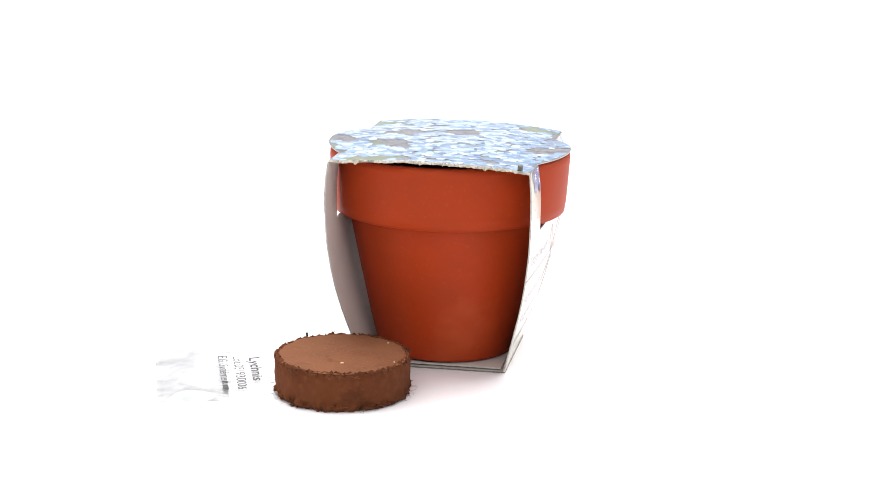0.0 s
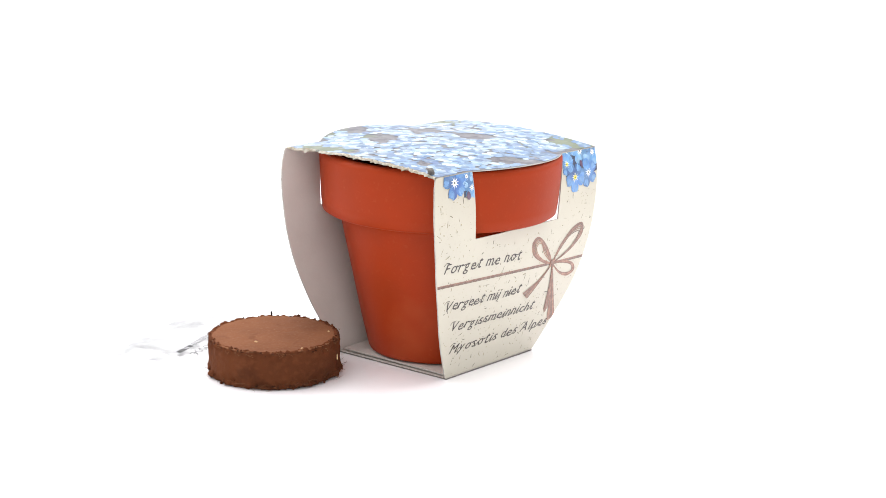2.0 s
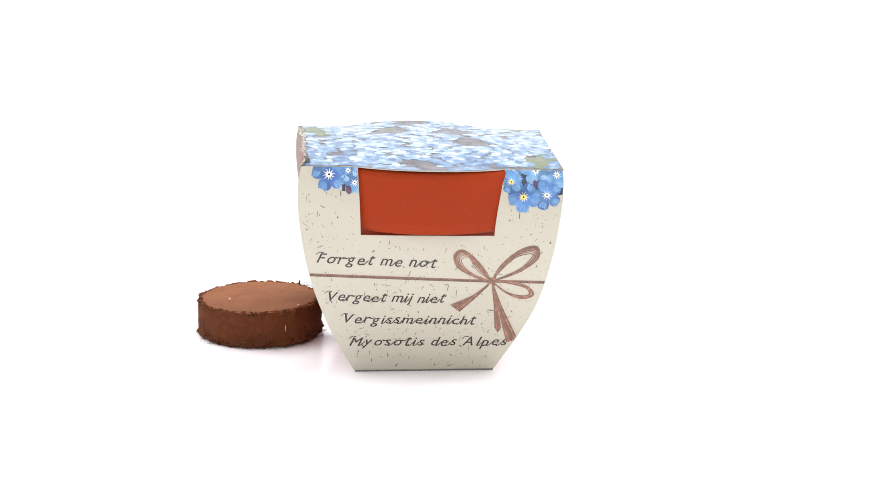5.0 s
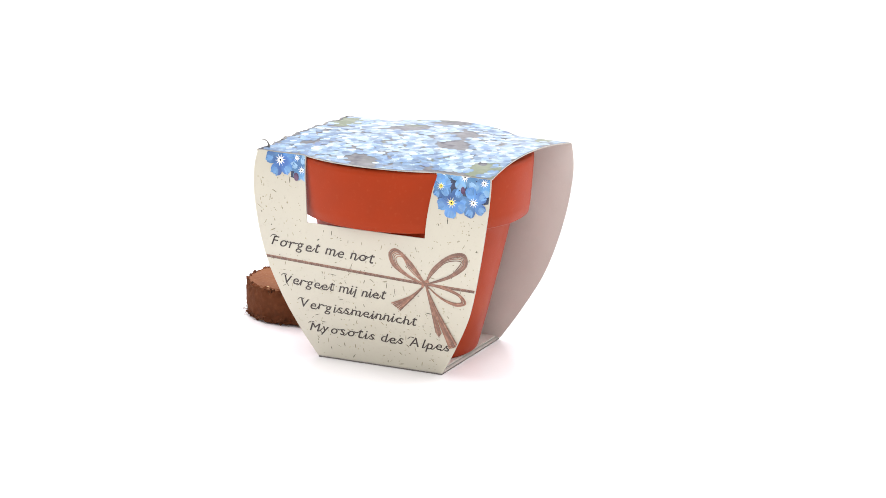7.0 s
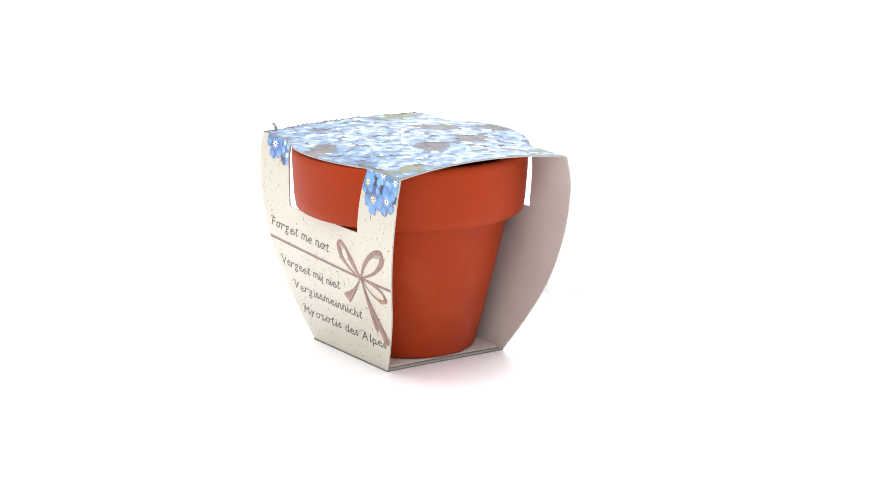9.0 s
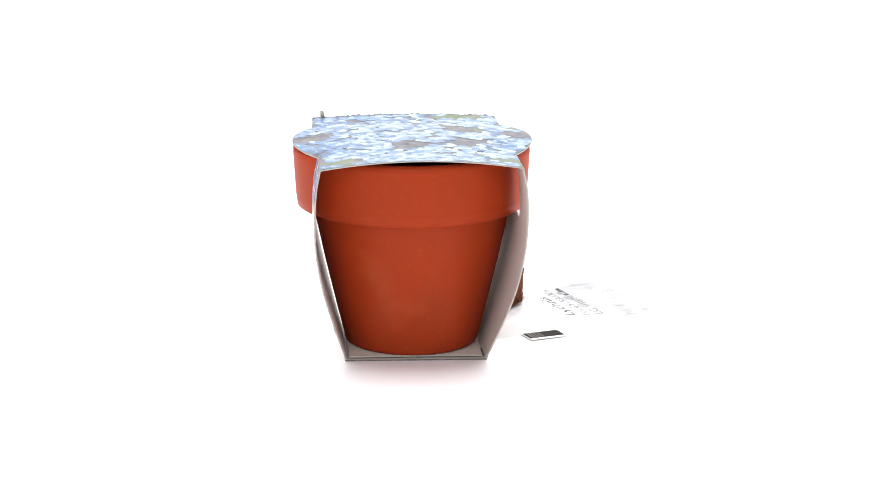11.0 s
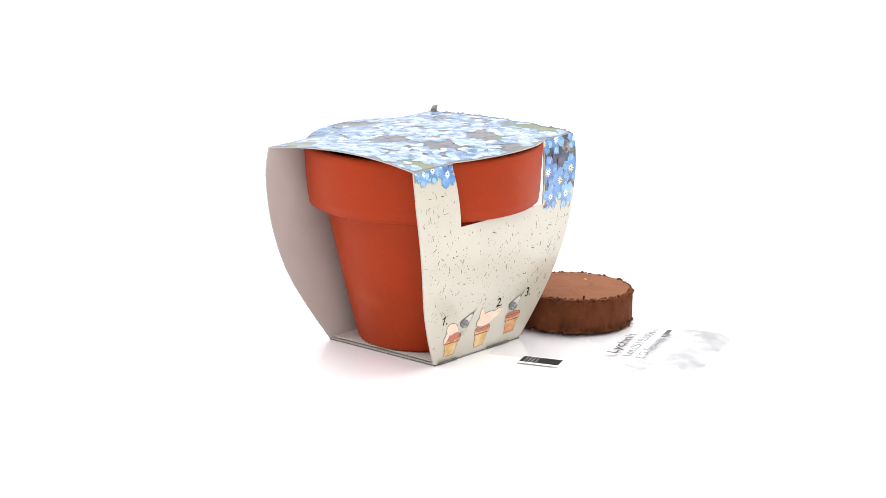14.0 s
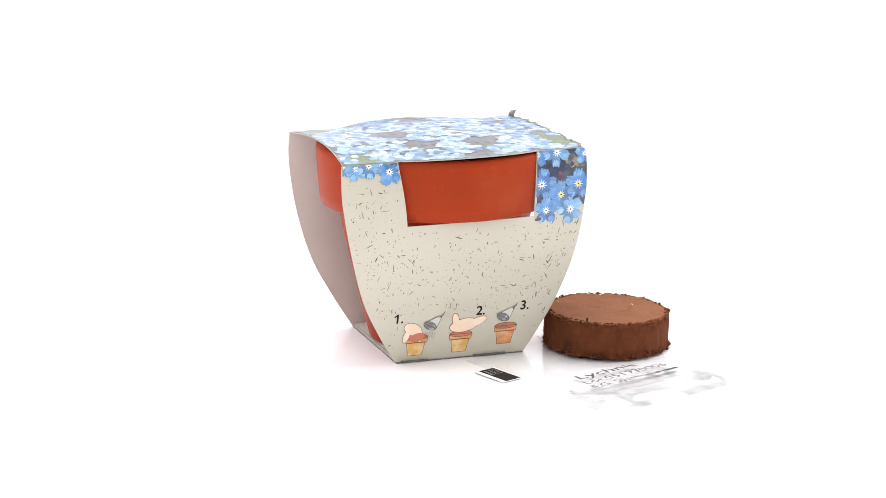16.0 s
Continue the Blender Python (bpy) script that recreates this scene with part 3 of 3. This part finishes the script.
def build_pictograms(panel):
    put = panel_put(-1)
    for body, x, y in (("1.", -22.0, 16.2), ("2.", 8.6, 16.8), ("3.", 25.4, 17.4)):
        part("numeral", text_mesh("numeral", body, 5.0, 0.0, 0.09, put, BLACK, x, y), panel, "bold black printed numeral")
    stem = -22.0 + min(p[0] for p in glyph("1", 5.0, 0.0, 0.09)[0])
    part("numeral_flag", ribbons("numeral_flag", [([(stem + 0.3, 19.4), (stem - 0.4, 18.9), (stem - 0.9, 18.6)], 0.5)], panel_put_up(0.02), BLACK), panel)

    def outline(pts, w=0.13):
        if len(pts) > 6:
            return (pts + [pts[0]], w)
        path = []
        for (a, b), (c, d) in zip(pts, pts[1:] + pts[:1]):
            path += [(a + (c - a) * t, b + (d - b) * t) for t in (0.0, 0.04, 0.5, 0.96)]
        return (path + [pts[0]], w)

    for px, py, clay in ((-12.9, 2.7, PRINT_OCHRE), (3.8, 2.6, PRINT_OCHRE), (20.8, 4.3, PRINT_CLAY)):
        body = [(px - 2.6, py), (px + 2.6, py), (px + 3.5, py + 5.2), (px - 3.5, py + 5.2)]
        rim = [(px - 4.1, py + 5.0), (px + 4.1, py + 5.0), (px + 4.3, py + 7.2), (px - 4.3, py + 7.2)]
        top = ellipse(px, py + 7.3, 4.2, 1.2)
        me = print_shapes("pictured_pot", [(body, 0.04, 0), (rim, 0.06, 2), (top, 0.08, 1)], put, [clay, PRINT_EARTH, PRINT_CLAY])
        pot = part("pictured_pot", me, panel, "small drawing of a clay pot")
        part("drawn_outline", ribbons("drawn_outline", [outline(body), outline(rim), outline(top)], panel_put_up(0.05), INK), pot)
    for cx, cy in ((-7.3, 15.0), (20.2, 16.0)):
        cone = [(cx - 3.4, cy + 0.3), (cx + 1.3, cy - 2.2), (cx + 3.0, cy + 2.3), (cx + 2.1, cy + 2.8)]
        face = ellipse(cx - 1.0, cy - 0.9, 2.6, 1.45, -0.47)
        me = print_shapes("pictured_watering_rose", [(cone, 0.20, 0), (face, 0.22, 1)], put, [PRINT_STEEL, PRINT_GREY])
        rose = part("pictured_watering_rose", me, panel, "small grey drawing of a watering rose")
        drops = [([(cx - 2.4 + 0.7 * i, cy - 3.2 - 0.2 * (i % 2)), (cx - 3.0 + 0.7 * i, cy - 5.6 - 0.3 * (i % 3))], 0.10) for i in range(6)]
        lines = [outline(cone, 0.18), outline(face, 0.18), ([(cx + 2.0, cy + 2.2), (cx + 3.8, cy + 3.4)], 0.22), ([(cx + 2.5, cy + 1.9), (cx + 4.0, cy + 4.4)], 0.22)]
        part("drawn_outline", ribbons("drawn_outline", lines + drops, panel_put_up(0.20), GREYTEXT), rose)
    for shapes in ([ellipse(-14.6, 13.2, 3.6, 2.2, -0.5), ellipse(-12.2, 11.0, 1.3, 3.2, 0.25), ellipse(-16.8, 10.6, 1.1, 2.6, -0.3)],
                   [ellipse(4.6, 13.2, 5.4, 2.6, 0.12), ellipse(1.2, 15.6, 1.2, 2.6, 0.2), ellipse(9.6, 14.2, 3.6, 1.6, 0.35)]):
        me = print_shapes("peach_shape", [(s, 0.14 + 0.01 * i, 0) for i, s in enumerate(shapes)], put, [PRINT_PEACH])
        ob = part("peach_shape", me, panel, "plain peach printed shape")
        part("drawn_outline", ribbons("drawn_outline", [outline(q, 0.26) for q in shapes], panel_put_up(0.04), GREYTEXT), ob)
    part("pictured_earth", print_shapes("pictured_earth", [(ellipse(-12.6, 9.9, 2.9, 1.7, 0.2), 0.2, 0)], put, [PRINT_EARTH]), panel)


def panel_put_up(extra):
    put = panel_put(-1)
    return lambda u, v, up: put(u, v, up + extra)


def build_base(parent):
    """Two folded-over sheets under the pot, and the tabs that lock them."""
    for k, (z, hx, lo, hi) in enumerate(((0.02, 25.3, -28.9, 19.5), (1.1, 23.7, -28.0, 18.6))):
        n = 12
        verts, faces = [], []
        for j in range(n + 1):
            for i in range(n + 1):
                x, y = hx * (2 * i / n - 1), lo + (hi - lo) * j / n
                verts.append((x * MM, (y - CY) * MM, (z + 0.12 * k * (1 - (x / hx)**2)) * MM))
        for j in range(n):
            for i in range(n):
                a = j * (n + 1) + i
                faces.append((a, a + 1, a + n + 2, a + n + 1))
        # The lower flap's dark rim draws the shadow line under the sleeve.
        ob = part("base_flap", mesh_of("base_flap", verts, faces, [BOARD, BOARD, EDGE if k else DARK_EDGE]), parent, "grey card flap under the pot")
        s = ob.modifiers.new("card", "SOLIDIFY")
        s.thickness, s.offset, s.material_offset, s.material_offset_rim = 0.5 * MM, 1, 1, 2
    for lo, hi in ((-17.5, -7.5), (9.5, 22.0)):
        verts = []
        for u in (lo, hi):
            y = -u - CY
            for x, z in ((-24.2, 0.05), (-25.6, 0.05), (-26.0, 0.75), (-24.2, 0.95)):
                verts.append((x * MM, y * MM, z * MM))
        faces = [(0, 1, 5, 4), (1, 2, 6, 5), (2, 3, 7, 6), (3, 0, 4, 7), (0, 3, 2, 1), (4, 5, 6, 7)]
        part("locking_tab", mesh_of("locking_tab", verts, faces, [DARK_EDGE]), parent)


def build_sleeve():
    sleeve = new("card_sleeve", None)
    tagged(sleeve, "cream card sleeve printed with blue flowers, torn at one end", "card sleeve")
    front = build_panel(1, "front_panel", "cream card panel with lettering, raffia bow and cut-out window", sleeve)
    back = build_panel(-1, "back_panel", "flecked cream card panel with planting drawings and cut-out window", sleeve)
    lid = build_lid(sleeve)
    build_torn_fringe(lid)
    build_lid_print(lid)
    build_base(sleeve)
    build_front_print(front)
    build_pictograms(back)
    build_corner_flowers(front, 1,
                         [(-32.0, 73.4, 4.0, 0), (-29.8, 69.4, 4.4, 0), (23.8, 75.0, 4.6, 0), (38.8, 73.0, 5.0, 0), (31.6, 74.2, 5.4, 0),
                          (23.2, 70.4, 4.6, 2), (35.4, 66.0, 5.6, 1), (27.4, 65.2, 5.9, 2), (-38.4, 72.0, 6.4, 1)],
                         [(-34.0, -29.9, 66.5), (22.2, 41.0, 66.0)], 3)
    build_corner_flowers(back, -1,
                         [(46.8, 72.6, 4.2, 0), (28.9, 73.2, 4.8, 2), (36.2, 73.6, 5.6, 0), (32.2, 53.8, 5.4, 1), (41.6, 53.6, 5.6, 0),
                          (30.4, 63.0, 6.2, 1), (44.4, 62.4, 6.0, 2), (37.8, 59.0, 5.6, 2), (-41.6, 74.6, 4.4, 0), (-37.6, 73.4, 4.6, 0), (-33.0, 74.0, 5.0, 0),
                          (-28.6, 75.0, 4.6, 0), (-25.8, 71.6, 5.4, 1)],
                         [(28.6, 47.6, 55.5), (-40.5, -23.5, 73.0)], 4)
    build_buds(front, 1, ((-31.8, 67.0, 1.0, 1.5), (31.4, 69.8, 0.8, 1.3)))
    build_buds(back, -1, ((37.4, 65.8, 1.2, 1.5), (33.8, 68.2, 0.7, 0.9), (29.2, 51.0, 1.3, 0.6)))
    rng = random.Random(9)
    wilted = [([(41.8 + 3.2 * i + rng.uniform(0.6, 1.0) * 2.7 * math.cos(0.524 * q), 70.8 - 0.8 * i + rng.uniform(0.6, 1.0) * 3.0 * math.sin(0.524 * q)) for q in range(12)],
               0.045, 0) for i in range(2)]
    part("printed_brown_leaf", print_shapes("printed_brown_leaf", wilted, panel_put(-1), [WILTED]), back, "grey-brown wilted leaf printed on card")
    tiny = (0.2, 0.25, 0.3, 0.4, 0.6, 1.0)
    build_fibres(front, 1, 190, lambda u, v: v < 66, 11)
    build_fibres(front, 1, 420, lambda u, v: v < 68, 14, FAINT_FIBRE, tiny)
    build_fibres(back, -1, 215, lambda u, v: v > 20 and not (u > 27 and v > 52), 12)
    build_fibres(back, -1, 16, lambda u, v: v < 22 and abs(u - 3) > 22, 13)
    build_fibres(back, -1, 460, lambda u, v: v > 18 and not (u > 27 and v > 52), 15, FAINT_FIBRE, tiny)
    return sleeve


# ---------------------------------------------------------------- the pressed peat tablet
def build_tablet():
    disc = new("peat_tablet", None)
    tagged(disc, "round pressed brown peat tablet with crumbly fibrous edges", "peat tablet")
    R, H, n = 23.0, 14.2, 220
    rng = random.Random(21)

    def ring(r, z, k, rough):
        a = 2 * math.pi * k / n
        d = rough * (noise.noise((math.cos(a) * r * 0.35, math.sin(a) * r * 0.35, z * 0.3)) + 0.7 * noise.noise((math.cos(a) * r * 1.1, math.sin(a) * r * 1.1, z)))
        dz = 0.7 * rough * noise.noise((math.cos(a) * r * 0.8, math.sin(a) * r * 0.8, 40 + z))
        return ((r + d) * math.cos(a) * MM, (r + d) * math.sin(a) * MM, max(0.0, z + dz) * MM)

    prof = [(21.0, 0.0, 0.2), (22.0, 0.2, 0.8), (22.6, 0.9, 1.6), (22.7, 1.8, 1.6), (22.5, 2.8, 1.1), (22.6, 4.0, 0.6), (22.7, 5.5, 0.4), (22.8, 7.2, 0.35), (22.8, 9.0, 0.35),
            (22.7, 10.6, 0.5), (22.6, 11.6, 0.8), (22.5, 12.5, 1.2), (22.4, 13.3, 1.6), (21.9, 14.0, 1.6), (21.6, 14.15, 1.3), (20.9, 13.85, 0.6)]
    verts, faces = [], []
    for r, z, q in prof:
        verts += [ring(r, z, k, q) for k in range(n)]
    for j in range(len(prof) - 1):
        for k in range(n):
            k2 = (k + 1) % n
            faces.append((j * n + k, j * n + k2, (j + 1) * n + k2, (j + 1) * n + k))
    faces.append(tuple(reversed(range(n))))
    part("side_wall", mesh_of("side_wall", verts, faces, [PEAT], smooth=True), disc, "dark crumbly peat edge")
    verts, faces = [(0, 0, 14.0 * MM)], []
    radii = [2.5 * k for k in range(1, 9)] + [21.4, 22.2]
    m = 110
    for r in radii:
        for k in range(m):
            a = 2 * math.pi * k / m
            x, y = r * math.cos(a), r * math.sin(a)
            verts.append((x * MM, y * MM, (14.0 + 0.22 * noise.noise((x * 0.25, y * 0.25, 2)) + 0.10 * noise.noise((x * 1.2, y * 1.2, 5)) - (0.3 if r > 21.5 else 0)) * MM))
    faces += [(0, 1 + k, 1 + (k + 1) % m) for k in range(m)]
    for j in range(len(radii) - 1):
        for k in range(m):
            k2 = (k + 1) % m
            faces.append((1 + j * m + k, 1 + (j + 1) * m + k, 1 + (j + 1) * m + k2, 1 + j * m + k2))
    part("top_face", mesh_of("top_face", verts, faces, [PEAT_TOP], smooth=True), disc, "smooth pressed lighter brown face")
    # loose crumbs along both rims
    verts, faces = [], []
    for k in range(620):
        a = rng.uniform(0, 2 * math.pi)
        low = rng.random() < 0.45
        r, z = (rng.uniform(21.8, 22.9), rng.uniform(0.2, 2.4)) if low else (rng.uniform(21.0, 22.6), rng.uniform(12.9, 14.1))
        s = rng.uniform(0.12, 0.6) * (2.0 if rng.random() < 0.12 else 1.0)
        c = Vector((r * math.cos(a), r * math.sin(a), z))
        i = len(verts)
        for d in ((1, 0, 0), (-1, 0, 0), (0, 1, 0), (0, -1, 0), (0, 0, 1), (0, 0, -1)):
            verts.append((c + Vector(d) * s * rng.uniform(0.5, 1.3)) * MM)
        for f in ((0, 2, 4), (2, 1, 4), (1, 3, 4), (3, 0, 4), (2, 0, 5), (1, 2, 5), (3, 1, 5), (0, 3, 5)):
            faces.append(tuple(i + q for q in f))
    part("loose_peat", mesh_of("loose_peat", verts, faces, [PEAT_DARK]), disc, "loose peat crumbs", "stuff")
    # coir hairs
    verts, faces = [], []
    for k in range(230):
        a = rng.uniform(0, 2 * math.pi)
        low = rng.random() < 0.65
        z = rng.uniform(0.2, 2.4) if low else rng.uniform(12.6, 14.3)
        r0 = 22.5
        ln = rng.uniform(0.8, 3.2)
        a2 = a + rng.uniform(-0.14, 0.14)
        out = rng.uniform(0.2, 3.0 if low else 1.1)
        p = [Vector((r0 * math.cos(a), r0 * math.sin(a), z)),
             Vector(((r0 + out * 0.7) * math.cos((a + a2) / 2), (r0 + out * 0.7) * math.sin((a + a2) / 2), max(0.1, z + rng.uniform(-0.6, 0.8)))),
             Vector(((r0 + out) * math.cos(a2), (r0 + out) * math.sin(a2), max(0.08, z + rng.uniform(-1.2, 1.0))))]
        w = rng.uniform(0.025, 0.055)
        i = len(verts)
        for q in p:
            verts += [(q + Vector((0, 0, w))) * MM, (q + Vector((w * math.sin(a), -w * math.cos(a), -w))) * MM, (q + Vector((-w * math.sin(a), w * math.cos(a), -w))) * MM]
        for s in (0, 3):
            for t in range(3):
                faces.append((i + s + t, i + s + (t + 1) % 3, i + s + 3 + (t + 1) % 3, i + s + 3 + t))
    part("coir_fringe", mesh_of("coir_fringe", verts, faces, [COIR]), disc, "fine coir hairs", "stuff")
    for ob in disc.children:
        ob.data.transform(Matrix.Diagonal((1, 1, 0.945, 1)))
    return disc


def lump(name, parent, c, size, mat, seed):
    rng = random.Random(seed)
    bm = bmesh.new()
    bmesh.ops.create_icosphere(bm, subdivisions=1, radius=1)
    for v in bm.verts:
        v.co = Vector([c[i] * MM + v.co[i] * size[i] * MM * rng.uniform(0.7, 1.2) for i in range(3)])
    me = bpy.data.meshes.new(name)
    bm.to_mesh(me)
    bm.free()
    me.materials.append(mat)
    return part(name, me, parent)


# ---------------------------------------------------------------- the seed sachet
def build_sachet():
    """A clear flat bag: x along its length from the filled end, y across."""
    bag = new("seed_sachet", None)
    tagged(bag, "crumpled clear plastic seed sachet lying under a peat tablet", "seed sachet")
    L, W, nx, ny = 76.0, 62.0, 60, 48

    def height(x, y, top):
        e = min(x, L - x, y, W - y)
        edge = max(0.0, min(1.0, e / 7.0))
        puff = (math.exp(-((x - 10) / 8)**2) * 1.7 + 0.35) if x < 40 else 0.35 * max(0.0, (46 - x) / 6)
        press = 1.0 if x < 42 else 0.12
        wr = 0.6 * noise.noise((x * 0.11 + y * 0.05, y * 0.10, 3)) + 0.35 * noise.noise((x * 0.3, y * 0.22, 7))
        if not top:
            return 0.12
        return 0.3 + edge * press * max(0.0, puff + wr * (0.4 + 0.35 * puff) + 0.25)

    verts, faces = [], []
    for top in (True, False):
        for j in range(ny + 1):
            for i in range(nx + 1):
                x, y = L * i / nx, W * j / ny
                verts.append((x * MM, -y * MM, height(x, y, top) * MM))
    n = nx + 1
    off = n * (ny + 1)
    for j in range(ny):
        for i in range(nx):
            a = j * n + i
            faces.append((a, a + n, a + n + 1, a + 1))
            faces.append((off + a, off + a + 1, off + a + n + 1, off + a + n))
    index = [1 if (f // 2) % nx < 19 + 5 * noise.noise((0, (f // 2 // nx) * 0.3, 2)) else 0 for f in range(len(faces))]
    index = [2 if (f // 2) % nx == 1 else v for f, v in enumerate(index)]
    film = part("film", mesh_of("film", verts, faces, [FILM, FOLDED, SEAL], index, smooth=True), bag, "clear crinkled plastic film")
    film.visible_shadow = False

    def put(u, v, up):
        return Vector((v * MM, -u * MM, (height(v, max(0, min(W, u)), True) + up + 0.38) * MM))

    for body, u, v, width, size, bold in (("Lychnis", 16.0, 32.8, 27.0, 5.4, 0.06), ("Lot.051930006", 14.4, 27.2, 38.0, 4.8, 0.0), ("E.G. Système", 13.6, 21.9, 28.0, 4.8, 0.0)):
        part("print", text_mesh("print", body, size, 0.0, bold, put, SACHET_INK, u, v, 0.0, width), bag, "grey printed lettering")
    for u0, u1 in ((43.0, 45.4), (46.4, 47.2), (47.8, 53.4)):
        part("print_bar", print_shapes("print_bar", [([(u0, 22.2), (u1, 22.2), (u1, 24.1), (u0, 24.1)], 0.06, 0)], put, [SACHET_INK]), bag, "illegible grey print")
    return bag


def build_code_label():
    """A small white sticker with black bars at the sachet's edge."""
    lab = new("bar_code_label", None)
    tagged(lab, "small white paper label with dense black bars", "label")

    def slab(name, x0, x1, y0, y1, z0, z1, mat):
        v = [(x * MM, y * MM, z * MM) for z in (z0, z1) for x, y in ((x0, y0), (x1, y0), (x1, y1), (x0, y1))]
        f = [(0, 3, 2, 1), (4, 5, 6, 7), (0, 1, 5, 4), (1, 2, 6, 5), (2, 3, 7, 6), (3, 0, 4, 7)]
        return part(name, mesh_of(name, v, f, [mat]), lab)

    slab("paper", -7.5, 7.5, -5.0, 4.2, 0.0, 0.12, LABEL_WHITE)
    x = -7.2
    for w, gap in ((1.5, 0.2), (1.1, 0.2), (1.0, 0.2), (1.2, 0.2), (2.6, 0.0), (2.6, 0.0), (2.6, 0.0)):
        slab("bar", x, x + w * 1.08, -3.4, 3.4, 0.125, 0.16, BLACK)
        x += w * 1.08 + gap
    return lab


POT = build_pot()
SLEEVE = build_sleeve()
TABLET = build_tablet()
lump("dark_shred", TABLET, (-13.1, 17.6, 14.2), (0.5, 0.35, 1.2), BLACK, 1)
lump("straw_chip", TABLET, (0.3, -11.3, 13.4), (0.75, 0.5, 0.45), STRAW, 2)
lump("straw_chip", TABLET, (15.0, 11.5, 13.3), (0.5, 0.3, 0.3), STRAW, 3)
lump("straw_chip", TABLET, (17.5, -9.0, 13.2), (0.3, 0.7, 0.25), STRAW, 5)
lump("straw_chip", TABLET, (22.6, 5.2, 7.0), (0.25, 0.2, 1.3), STRAW, 6)
SACHET = build_sachet()
LABEL = build_code_label()


# ---------------------------------------------------------------- what turns
def motions():
    places = ((POT, pose(0.00564, -0.00546, 0.0020, -0.6, 0.5, -10)), (SLEEVE, pose(0.00567, -0.00527, 0, 0, 0, -10)),
              (TABLET, pose(-0.0293, -0.0572, 0.0005, 1.1)), (SACHET, pose(-0.0988, -0.0115, 0, 0, 0, 8.2)),
              (LABEL, pose(-0.0443, -0.0025, 0.00045, 0, 0, 190)))
    for thing, start in places:
        walk(thing, [(0.25 * k, pose(0, 0, 0, 0, 0, TURN * 0.25 * k) @ start) for k in range(65)])


motions()
